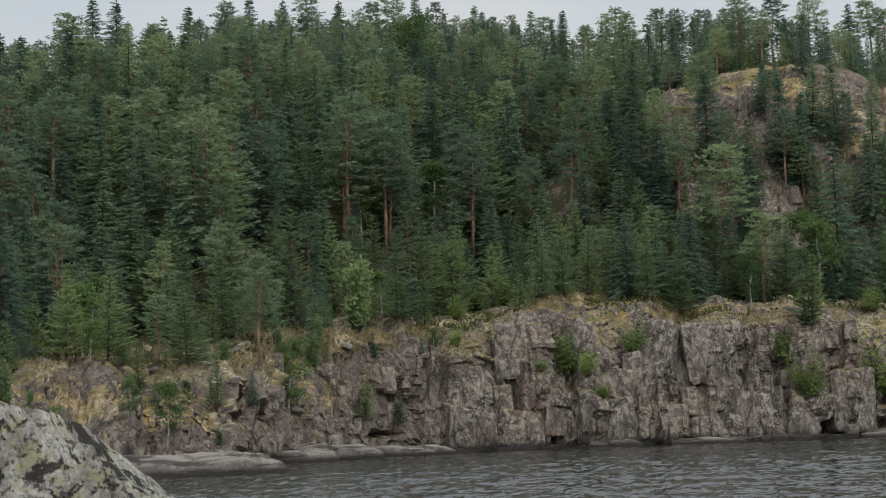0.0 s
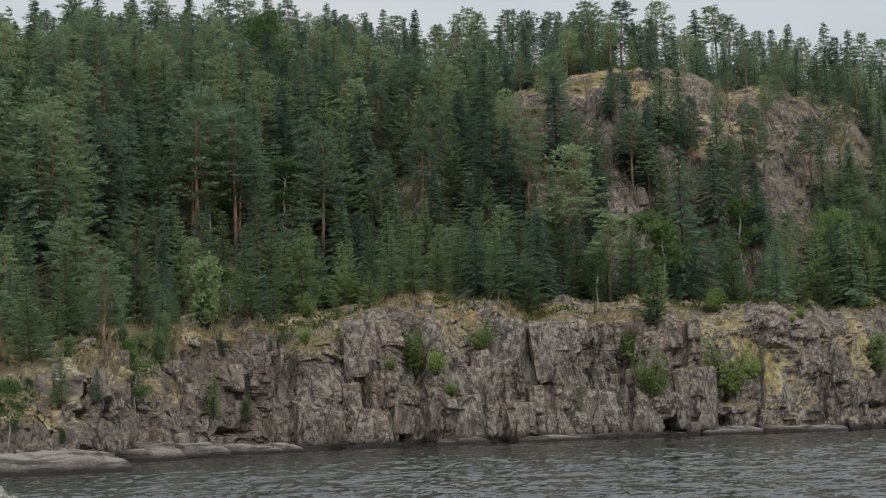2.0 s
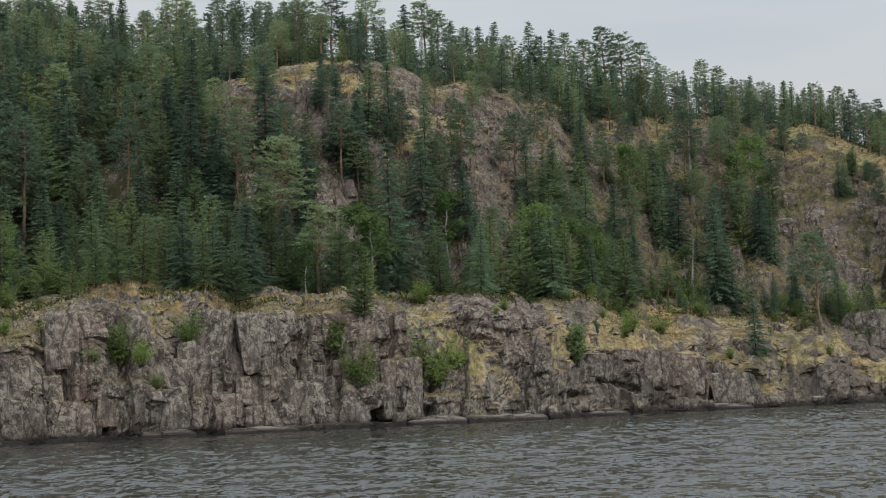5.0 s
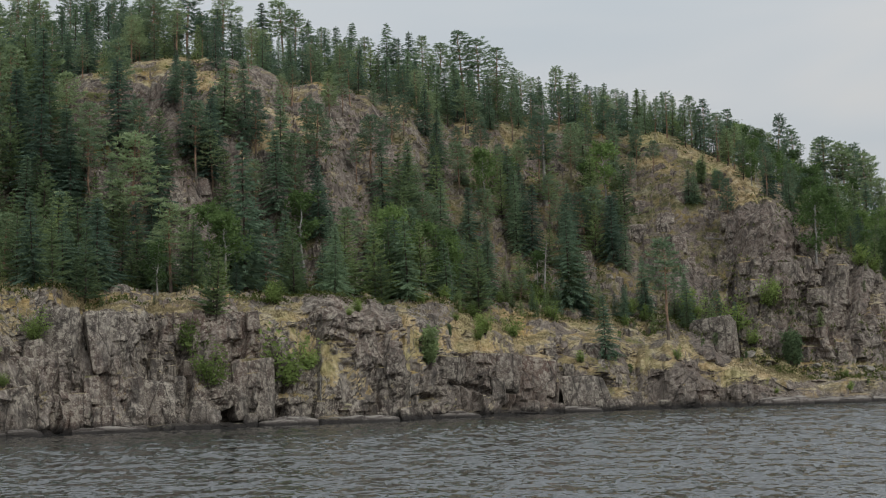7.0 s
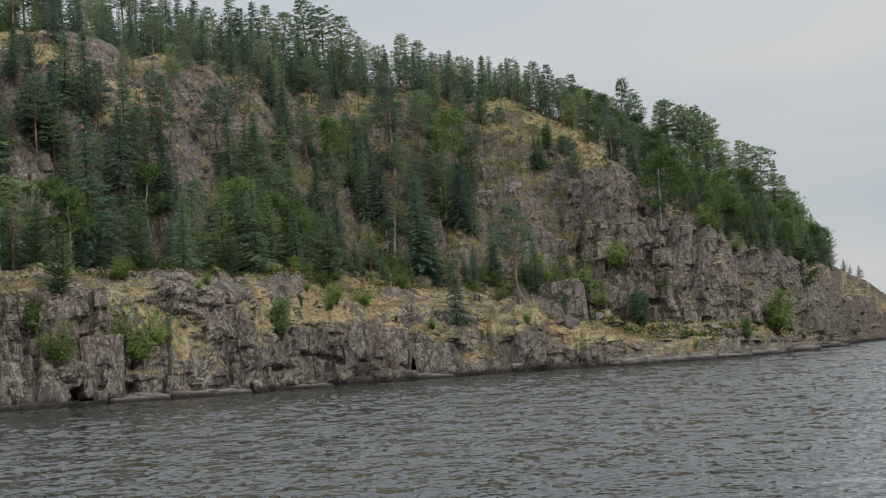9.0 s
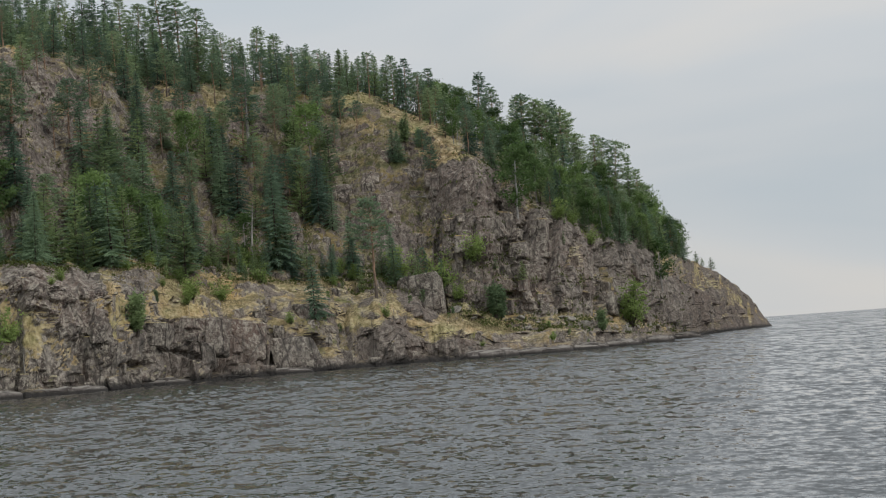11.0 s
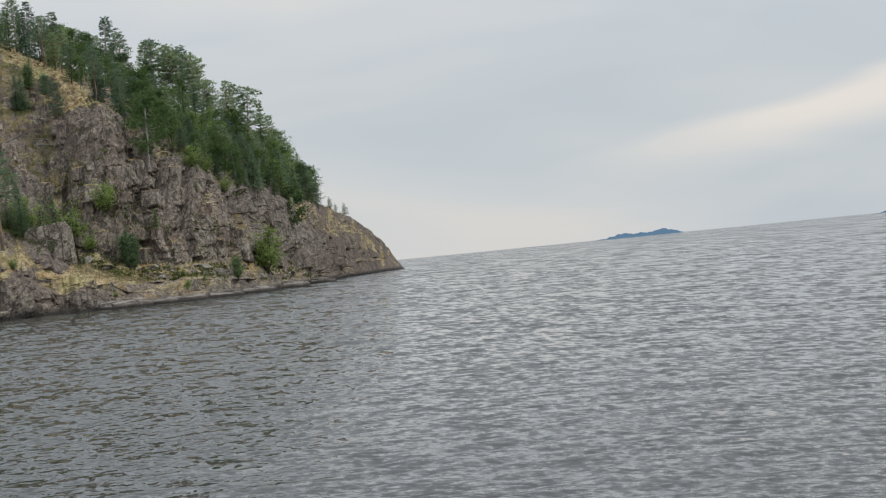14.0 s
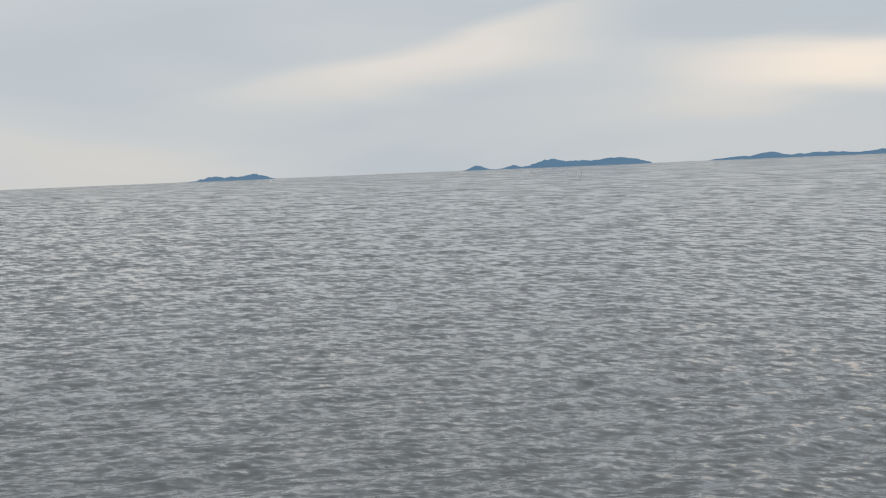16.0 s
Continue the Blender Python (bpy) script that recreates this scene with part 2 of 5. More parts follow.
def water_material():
    """Lake water; the slopes of waves too small to model come from two wave fields drawn round the camera."""
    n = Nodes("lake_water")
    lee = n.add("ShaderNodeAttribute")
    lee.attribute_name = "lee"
    # ripple size and direction follow distance and bearing from the camera, fitting its view
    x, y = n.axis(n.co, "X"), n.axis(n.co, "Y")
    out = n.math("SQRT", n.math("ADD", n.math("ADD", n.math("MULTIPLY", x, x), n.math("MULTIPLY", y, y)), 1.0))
    view_fan = n.add("ShaderNodeCombineXYZ")
    n.put(view_fan.inputs[0], n.math("MULTIPLY", n.math("ARCTAN2", x, y), n.math("MULTIPLY", n.math("SQRT", out), 12.0)))
    n.put(view_fan.inputs[1], n.math("MULTIPLY", n.math("POWER", out, -0.44), -376.0))
    view_fan = view_fan.outputs[0]
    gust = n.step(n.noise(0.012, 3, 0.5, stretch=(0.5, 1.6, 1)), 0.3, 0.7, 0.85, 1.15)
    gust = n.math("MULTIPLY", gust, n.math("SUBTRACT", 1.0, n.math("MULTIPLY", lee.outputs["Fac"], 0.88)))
    side = n.noise(1.6, 3, 0.6, turn=(0, 0, 30), vector=view_fan)
    crisp = n.noise(2.1, 4, 0.66, stretch=(0.75, 1.25, 1), distort=0.3, vector=view_fan)
    group = n.noise(0.6, 2, 0.5, stretch=(0.6, 1.5, 1), vector=view_fan)
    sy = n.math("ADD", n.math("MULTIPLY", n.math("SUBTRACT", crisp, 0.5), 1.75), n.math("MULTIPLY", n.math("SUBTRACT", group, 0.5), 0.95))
    # near the camera undirected ripples replace the view-fitted pattern
    view_share = n.step(out, 9.0, 15.0)
    plain_share = n.math("SUBTRACT", 1.0, view_share)
    sy = n.math("ADD", n.math("MULTIPLY", sy, view_share), n.math("MULTIPLY", n.math("MULTIPLY", n.math("SUBTRACT", n.noise(3.0, 4, 0.6, turn=(0, 0, 20)), 0.5), 1.2), plain_share))
    side = n.math("ADD", n.math("MULTIPLY", side, view_share), n.math("MULTIPLY", n.noise(3.0, 4, 0.6, turn=(0, 0, 70)), plain_share))
    # all slopes lean towards the camera, to suit its low view of the water
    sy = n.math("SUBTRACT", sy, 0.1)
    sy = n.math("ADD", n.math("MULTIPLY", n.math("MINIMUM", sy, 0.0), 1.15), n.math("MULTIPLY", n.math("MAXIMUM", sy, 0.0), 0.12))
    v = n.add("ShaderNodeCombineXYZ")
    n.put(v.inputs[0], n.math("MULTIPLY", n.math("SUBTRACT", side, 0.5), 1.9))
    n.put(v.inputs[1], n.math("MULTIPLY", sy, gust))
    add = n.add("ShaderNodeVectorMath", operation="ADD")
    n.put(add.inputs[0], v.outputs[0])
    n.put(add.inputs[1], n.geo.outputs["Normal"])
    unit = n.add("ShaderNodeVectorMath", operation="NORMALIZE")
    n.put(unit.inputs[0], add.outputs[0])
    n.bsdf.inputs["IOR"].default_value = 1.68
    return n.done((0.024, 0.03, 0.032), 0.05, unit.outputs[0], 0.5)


def leaf_material(name, dark, light, through_light=0.42, joined=False):
    """Needles or leaves; each tree has its own tone (in joined woods from the mesh, else from the object)."""
    n = Nodes(name)
    own = n.add("ShaderNodeAttribute" if joined else "ShaderNodeObjectInfo")
    if joined:
        own.attribute_name = "tone"
    tone = n.math("ADD", n.math("MULTIPLY", own.outputs["Fac" if joined else "Random"], 0.75), n.math("MULTIPLY", n.geo.outputs["Random Per Island"], 0.25))
    middle = tuple(0.62 * a + 0.38 * b for a, b in zip(dark, light))
    colour = n.ramp(tone, (0.08, tuple(0.8 * a for a in dark)), (0.5, middle), (0.95, tuple(1.12 * b for b in light)))
    diff = n.add("ShaderNodeBsdfTranslucent")
    n.put(diff.inputs[0], colour)
    lift = n.add("ShaderNodeVectorMath", operation="ADD")
    n.put(lift.inputs[0], n.geo.outputs["Normal"])
    lift.inputs[1].default_value = (0, 0, 0.75)
    unit = n.add("ShaderNodeVectorMath", operation="NORMALIZE")
    n.put(unit.inputs[0], lift.outputs[0])
    n.done(colour, 0.8, unit.outputs[0], 0.04)
    m = n.add("ShaderNodeMixShader")
    m.inputs[0].default_value = through_light
    n.tree.links.new(n.bsdf.outputs[0], m.inputs[1])
    n.tree.links.new(diff.outputs[0], m.inputs[2])
    n.tree.links.new(m.outputs[0], n.out.inputs[0])
    return n.mat


def bark_material(name, low, high, turn_at):
    """Bark that changes from grey-brown below to another colour higher up the stem."""
    n = Nodes(name)
    z = n.axis(n.co, "Z")
    grain = n.noise(3, 5, 0.7, stretch=(1, 1, 0.25))
    colour = n.mix(n.step(n.math("ADD", z, n.math("MULTIPLY", grain, 3.0)), turn_at, turn_at + 3.0), low, high)
    colour = n.mix(n.ramp(grain, (0.4, 0.65), (0.6, 0.0)), colour, tuple(c * 0.3 for c in low))
    return n.done(colour, 0.9, n.bump(grain, 0.6, 0.05), 0.15)


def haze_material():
    """Land miles away; the blue of the air before it is put in as glow."""
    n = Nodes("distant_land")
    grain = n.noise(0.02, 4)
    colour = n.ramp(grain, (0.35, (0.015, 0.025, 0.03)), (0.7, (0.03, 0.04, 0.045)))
    # haze added as the land's own blue emission
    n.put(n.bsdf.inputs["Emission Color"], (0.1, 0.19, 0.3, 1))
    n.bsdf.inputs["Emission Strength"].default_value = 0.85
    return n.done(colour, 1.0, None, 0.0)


def block_material():
    """Weathered grey rock of loose blocks."""
    n = Nodes("weathered_block")
    info = n.add("ShaderNodeObjectInfo")
    spread = n.add("ShaderNodeVectorMath", operation="ADD")
    n.put(spread.inputs[0], n.co)
    n.put(spread.inputs[1], n.math("MULTIPLY", info.outputs["Random"], 40.0))
    grain = n.noise(2.5, 6, 0.7, vector=spread.outputs[0])
    colour = n.ramp(grain, (0.34, (0.09, 0.08, 0.072)), (0.5, (0.24, 0.22, 0.195)), (0.64, (0.42, 0.39, 0.34)))
    colour = n.mix(n.ramp(n.noise(9, 5, 0.7, vector=spread.outputs[0]), (0.55, 0.0), (0.62, 0.6)), colour, (0.5, 0.48, 0.4))
    return n.done(colour, 0.9, n.bump(n.noise(6, 6, 0.7), 0.7, 0.12), 0.15)


def slab_material():
    """Smooth ice-worn shore rock: pale top, brown-grey flanks, level cracks."""
    n = Nodes("worn_slab")
    z = n.axis(n.co, "Z")
    big, fine = n.noise(0.5, 5, 0.6), n.noise(2.6, 7, 0.7)
    colour = n.ramp(big, (0.35, (0.07, 0.06, 0.054)), (0.5, (0.125, 0.108, 0.098)), (0.65, (0.2, 0.18, 0.162)))
    # near-level faces are coloured paler than the flanks
    levelled = n.step(n.axis(n.geo.outputs["Normal"], "Z"), 0.75, 0.95)
    colour = n.mix(n.math("MAXIMUM", n.ramp(fine, (0.53, 0.0), (0.62, 0.5)), n.math("MULTIPLY", levelled, 0.6)), colour, (0.36, 0.335, 0.3))
    level = n.ramp(n.noise(0.7, 5, 0.6, stretch=(0.35, 0.35, 3.0)), (0.38, 0.85), (0.45, 0.0))
    colour = n.mix(level, colour, (0.06, 0.052, 0.047))
    colour = n.mix(n.step(n.math("ADD", z, n.math("MULTIPLY", fine, -0.6)), 0.25, -0.1), colour, (0.04, 0.036, 0.033))
    return n.done(colour, 0.8, n.bump(n.math("SUBTRACT", fine, level), 0.7, 0.12), 0.25)


MAT_SLAB = slab_material()
MAT_BLOCK = block_material()
MAT_HILL, MAT_GRANITE, MAT_WATER, MAT_HAZE = hillside_material(), granite_material(), water_material(), haze_material()
MAT_PINE = leaf_material("pine_needles", (0.138, 0.216, 0.153), (0.302, 0.38, 0.198))
MAT_SPRUCE = leaf_material("spruce_needles", (0.112, 0.178, 0.138), (0.22, 0.308, 0.18))
WOODS = {"pine": leaf_material("pine_woods", (0.138, 0.216, 0.153), (0.302, 0.38, 0.198), joined=True),
         "spruce": leaf_material("spruce_woods", (0.112, 0.178, 0.138), (0.22, 0.308, 0.18), joined=True),
         "young": leaf_material("young_woods", (0.143, 0.212, 0.118), (0.27, 0.345, 0.15), joined=True)}
MAT_YOUNG = leaf_material("young_pine_needles", (0.143, 0.212, 0.118), (0.27, 0.345, 0.15))
MAT_BIRCH = leaf_material("birch_leaves", (0.085, 0.145, 0.055), (0.2, 0.29, 0.1), 0.4)
MAT_SHRUB = leaf_material("shrub_leaves", (0.16, 0.23, 0.075), (0.31, 0.4, 0.13), 0.45)
MAT_HEATH = leaf_material("heath_leaves", (0.04, 0.07, 0.02), (0.14, 0.15, 0.05), 0.3)
MAT_STRAW = leaf_material("dry_grass", (0.25, 0.205, 0.115), (0.5, 0.43, 0.27), 0.3)
MAT_PINE_BARK = bark_material("pine_bark", (0.2, 0.165, 0.135), (0.42, 0.27, 0.185), 3.0)
MAT_SPRUCE_BARK = bark_material("spruce_bark", (0.12, 0.1, 0.085), (0.15, 0.12, 0.1), 6.0)
MAT_BIRCH_BARK = bark_material("birch_bark", (0.3, 0.29, 0.27), (0.55, 0.53, 0.5), 0.5)
MAT_DEAD = bark_material("dead_wood", (0.3, 0.28, 0.26), (0.42, 0.4, 0.37), 2.0)

# ---- ground relief (numpy) ----


def rnd(i, j, seed):
    v = np.sin(i * 127.1 + j * 311.7 + seed * 74.7) * 43758.5453
    return v - np.floor(v)


def smooth_noise(x, y, seed):
    i, j = np.floor(x), np.floor(y)
    u, v = x - i, y - j
    u, v = u * u * (3 - 2 * u), v * v * (3 - 2 * v)
    a = rnd(i, j, seed) * (1 - u) + rnd(i + 1, j, seed) * u
    b = rnd(i, j + 1, seed) * (1 - u) + rnd(i + 1, j + 1, seed) * u
    return (a * (1 - v) + b * v) * 2 - 1


def rough_noise(x, y, seed, octaves=4):
    total, size = 0, 1.0
    for k in range(octaves):
        total = total + smooth_noise(x / size, y / size, seed + k) * size
        size *= 0.5
    return total


def blocks(x, y, seed, deep=0.5, wide=0.1):
    """Broken-rock relief: each cell juts out by its own amount and leans its own way; cracks between."""
    i, j = np.floor(x), np.floor(y)
    best, second, value = np.full(x.shape, 9.0), np.full(x.shape, 9.0), np.zeros(x.shape)
    for di in (-1, 0, 1):
        for dj in (-1, 0, 1):
            a, b = i + di, j + dj
            dx, dy = x - a - rnd(a, b, seed), y - b - rnd(a, b, seed + 1)
            d = dx * dx + dy * dy
            lean = (rnd(a, b, seed + 3) - 0.5) * dx * 1.6 + (rnd(a, b, seed + 4) - 0.2) * dy * 1.2
            near = d < best
            second = np.where(near, best, np.minimum(second, d))
            value = np.where(near, rnd(a, b, seed + 2) * 2 - 1 - lean, value)
            best = np.where(near, d, best)
    crack = np.clip(1 - (np.sqrt(second) - np.sqrt(best)) / wide, 0, 1)
    return value - crack * deep


def joints(x, z, seed, facet=1.7, pitch=0.55):
    """Jointed rock: upright columns of uneven width, each broken across at its own heights."""
    x = x + 0.15 * smooth_noise(x * 0.7, z * 0.35, seed + 9)
    i = np.floor(x)
    f = x - i
    shift = 0.3 * (rnd(i, 0 * i, seed) - 0.5)
    i = np.where(f < 0.25 + shift, i - 1, i)
    zz = z + 3.0 * rnd(i, 0 * i, seed + 1) + 0.12 * smooth_noise(x * 1.3, z, seed + 8)
    j = np.floor(zz)
    g = zz - j
    j = np.where(g < 0.5 * rnd(i, j, seed + 2), j - 1, j)
    lean = (rnd(i, j, seed + 4) - 0.5) * (x - i - 0.6) * facet + (rnd(i, j, seed + 5) - 0.3) * (zz - j - 0.7) * pitch
    return (0.6 * rnd(i, 0 * i, seed + 6) + 0.4 * rnd(i, j, seed + 3)) * 2.3 - 1.15 - lean


def along(az, places, values):
    """Smooth run of a value given at some bearings."""
    x, y = np.array(places, float), np.array(values, float)
    h = np.diff(x)
    s = np.diff(y) / h
    m = np.zeros(len(x))
    m[0], m[-1] = s[0], s[-1]
    both = s[:-1] * s[1:] > 0
    m[1:-1] = np.where(both, 2 * s[:-1] * s[1:] / np.where(both, s[:-1] + s[1:], 1), 0)
    k = np.clip(np.searchsorted(x, az) - 1, 0, len(h) - 1)
    t = np.clip((az - x[k]) / h[k], 0, 1)
    return ((1 + 2 * t) * (1 - t) ** 2 * y[k] + t * (1 - t) ** 2 * h[k] * m[k]
            + t * t * (3 - 2 * t) * y[k + 1] - t * t * (1 - t) * h[k] * m[k + 1])


EYE_Z = 3.5
# bearings in degrees; distances in metres; heights by their angle over the eye's level
SHORE = ((-48, -38, -33, -31, -29, -27.6, -24, -20, -16, -12, -8, -4, 0, 4, 8, 12, 14, 16, 17.5, 18.5, 20.0, 20.6),
         (112, 118, 128, 126, 138, 156, 171, 184, 191, 196, 205, 213, 231, 247, 258, 266, 282, 318, 388, 450, 522, 540))
LEDGE_W = ((-48, -34, -32, -28.5, -27.5, -23, -21, -18, 10, 13, 17.5, 18.2, 20.6), (3, 4, 9, 9, 6, 8, 4, 2, 2, 4, 4, 1, 1))
LEDGE_H = ((-48, -33.4, -21, -18, 10, 13, 17.5, 18.2, 20.6), (0.5, 0.5, 0.5, 0.5, 0.5, 1.0, 0.9, 0.3, 0.1))
EDGE_W = ((-48, -33, -28, -24, -20, -12, -4, 0, 4, 8, 12, 17.5, 20), (30, 30, 25, 17, 14, 14, 19, 23, 22, 17, 9, 7, 12))
EDGE_EL = ((-48, -36.4, -33.8, -30, -28.3, -25.5, -22, -20, -18.7, -16, -13, -10, -6.7, -3.8, -1.9, 1, 4, 7.5, 9, 10.5, 13.7, 15.6, 17.4, 18.5, 19.4, 20, 20.6),
           (2.2, 2.2, 2.5, 2.4, 2.9, 3.3, 3.15, 3.4, 3.95, 4.15, 3.85, 3.5, 3.5, 3.3, 3.0, 2.4, 1.95, 1.6, 0.7, 0.2, -0.05, -0.3, -0.42, 0.1, 0.0, -0.4, -1.0))
FOOT_W = ((-48, -33, -20, -12, 0, 4, 8, 10, 14, 17.5, 20), (60, 55, 46, 44, 42, 34, 26, 19, 16, 13, 18))
FOOT_EL = ((-48, -33, -28, -24, -20, -16, -12, -8, -4, 0, 4, 7, 8.5, 10, 13.7, 15.6, 17.4, 18.5, 19.4, 20, 20.6), (3.0, 3.2, 3.5, 3.7, 4.0, 4.4, 4.1, 3.8, 3.6, 3.3, 2.8, 2.4, 1.8, 0.9, 0.4, 0.05, -0.15, 0.5, 0.2, -0.42, -1.1))
BROW_W = ((-48, -33, -24, -16, -12, -4, 0, 4, 8, 10, 14, 17.5, 20), (130, 130, 120, 105, 92, 95, 100, 95, 75, 44, 34, 32, 30))
BROW_EL = ((-48, -38, -33, -28, -20, -16, -13.5, -11, -9, -7, -4.6, -3, -0.4, 2, 5.5, 7.1, 8.7, 9.5, 10.5, 12.2, 14, 15, 16.6, 18.1, 19.25, 19.95, 20.6),
           (9.6, 10.2, 10.8, 11.0, 10.6, 10.4, 11.3, 11.7, 11.5, 10.9, 10.7, 10.3, 9.5, 9.3, 8.8, 8.4, 7.5, 6.7, 6.0, 4.6, 3.3, 2.9, 2.4, 1.7, 0.72, -0.38, -1.1))
TOP_W = ((-48, -20, -12, 0, 8, 14, 17.5, 20), (210, 190, 150, 150, 125, 85, 70, 42))
TOP_EL = ((-48, -38, -33, -28, -20, -14, -10, -4, 0, 4, 7, 8.7, 10.3, 12, 13, 14.5, 15.8, 16.7, 18.1, 19.25, 19.95, 20.6),
          (10.5, 11.2, 12.3, 12.8, 12.6, 12.2, 12.0, 11.0, 10.0, 9.2, 8.3, 7.8, 7.2, 6.3, 5.9, 4.7, 3.3, 2.4, 1.6, 0.6, -0.42, -1.1))

AZ = np.concatenate([np.linspace(-48.0, -39.5, 50)[:-1], np.linspace(-39.5, 16.0, 970)[:-1], np.linspace(16.0, 20.6, 230)])
N_AZ = len(AZ)


def rise(r, el):
    return EYE_Z + r * np.tan(np.radians(el))


# shapes on the rock: (bearing, height angle, half width, half height, lean, strength), all in degrees but the last;
# meadows are dry-grass ledges, knobs stand out by so many metres, clefts and hollows go in
MEADOW_A = ((-26.79, 2.84, 2.14, 0.27, -2, 0.9), (-28.76, 2.19, 1.36, 0.68, 2, 0.7), (-33.56, 2.29, 1.17, 0.39, -8, 0.5), (-31.47, 2.44, 0.58, 0.49, 2, 0.5), (-34.88, 0.78, 1.17, 0.49, 7, 0.7), (-30.9, 0.39, 1.56, 0.35, 10, 0.7), (-28.39, 0.13, 0.58, 0.29, 12, 0.5), (-26.03, 1.15, 0.58, 0.78, 2, 0.6), (-23.43, 2.86, 1.17, 0.19, 2, 0.7), (-21.25, 2.41, 0.78, 0.49, 2, 0.5), (-17.5, 4, 2.53, 0.23, -1, 1), (-21.48, 2.26, 0.78, 0.58, 2, 0.4), (-16.9, 2.89, 0.27, 0.49, 2, 0.7), (-19.79, 0.04, 0.78, 0.29, -13, 0.7), (-13.54, 3.46, 1.17, 0.25, 10, 0.7), (-11.15, 3.3, 0.88, 0.23, 2, 0.6),)
MEADOW_A_REST = ((-9.69, 0.39, 0.97, 0.18, 2, 0.6), (-17.99, 0.99, 0.62, 0.14, 2, 0.5),)
MEADOW_B = ((-6.01, 1.5, 1.65, 0.51, 45, 1), (-5.24, 0.49, 1.36, 0.51, 7, 0.8), (-2, 2.38, 1.36, 0.43, 7, 1), (-2.82, 1.71, 0.49, 0.68, 2, 1), (-1.33, 1.72, 1.36, 0.31, 16, 0.9), (-0.05, 1.52, 0.97, 0.29, 24, 0.7), (-3.99, 2.64, 0.58, 0.39, 2, 0.4), (-6.25, -0.07, 0.78, 0.18, 2, 0.6), (0.95, 1.69, 0.49, 0.49, 2, 0.7), (2.01, 0.96, 1.17, 0.23, 2, 0.8), (0.79, 1.81, 0.68, 0.39, 4, 0.6), (1.98, 1.64, 0.97, 0.31, 4, 0.6), (5.12, 0.89, 1.56, 0.19, 4, 0.9), (2.52, 0.81, 0.78, 0.23, 14, 0.6), (9.06, 0.44, 1.56, 0.23, 9, 0.9), (9.96, 2.13, 0.78, 0.29, 4, 0.5),)
MEADOW_B_REST = ((8.24, 0.02, 0.58, 0.18, 4, 0.7), (12.39, 0.43, 2.14, 0.14, 4, 0.6),)
MEADOW_C = ((6.84, 1.17, 1.17, 0.27, 4, 0.8), (8.35, 0.19, 0.78, 0.16, 4, 0.6), (9.83, 0.82, 1.17, 0.29, 29, 0.8), (12.46, 0.48, 1.56, 0.19, 4, 0.6), (14.63, 0.24, 1.07, 0.23, 14, 0.6), (17.13, 1.72, 1.17, 0.31, 34, 0.9), (18.54, 0.86, 0.78, 0.21, 44, 0.8), (9.7, 2.28, 0.78, 0.27, 4, 0.5), (12.25, 4.29, 0.51, 0.16, 4, 0.8), (8.82, 6.73, 0.58, 0.88, -31, 1), (-0.47, 9.28, 0.49, 0.35, 2, 0.9), (1.12, 9.02, 0.39, 0.54, -28, 0.8), (2.14, 9.37, 1.17, 0.18, 5, 0.7), (5.68, 8.61, 0.58, 0.27, 2, 0.9), (6.85, 8.54, 1.17, 0.27, 22, 1), (8.17, 7.69, 0.97, 0.29, 30, 0.9),)
MEADOW_C_REST = ((8.89, 6.67, 0.74, 0.58, 47, 1), (3.7, 6.1, 0.49, 0.21, 32, 0.9),)
MEADOW_D = ((2.47, 5.2, 0.49, 0.49, 2, 0.6), (5.94, 7.81, 0.97, 0.23, 2, 0.6), (-13.03, 11.25, 0.51, 0.47, -28, 0.8), (-11.42, 10.99, 0.78, 0.23, 2, 0.7), (-9.6, 11.1, 0.7, 0.29, 2, 0.9), (-9.13, 10.48, 0.62, 0.19, 22, 0.7), (-10.99, 11.76, 1.17, 0.12, 2, 0.7), (-7.49, 9.11, 0.82, 0.31, -23, 1), (-8.37, 8.37, 0.35, 0.43, -18, 0.9), (-6.47, 9.69, 0.78, 0.18, 12, 0.8), (-3.08, 10.12, 0.66, 0.23, 2, 0.9), (-0.41, 9.25, 0.49, 0.25, 2, 0.9), (1.09, 8.78, 0.39, 0.35, 32, 0.8), (-15.49, 10.39, 0.97, 0.16, -6, 0.6), (-7.17, 11.6, 1.17, 0.16, 7, 0.6), (-11.29, 9.54, 0.78, 0.16, 2, 0.5),)
MEADOW_D_REST = ((-15.82, 6.63, 0.58, 0.19, 2, 0.3),)
KNOBS_A = ((-15, 1.63, 1.46, 1.17, 2, 1), (-19.54, 1.99, 0.97, 1.17, 2, 0.9), (-19.7, -0.32, 0.82, 0.49, -8, 1.6), (-16.84, -0.08, 1.17, 0.58, 2, 1.3), (-14.77, -0.26, 0.88, 0.62, 2, 0.9), (-11.79, -0.12, 0.78, 0.68, 2, 1.2), (-13.19, 2.15, 0.78, 1.07, 2, 1.1), (-17.84, 2.68, 0.78, 0.58, 2, 0.9), (-22.12, 0.03, 0.88, 0.58, 2, 1.2), (-9.21, 2.19, 0.97, 0.88, 2, 0.7), (-23.65, 1.88, 0.78, 0.97, 2, 1.6), (-25.66, -0.14, 1.17, 0.49, 2, 1), (-28.59, -0.35, 0.78, 0.49, 2, 1),)
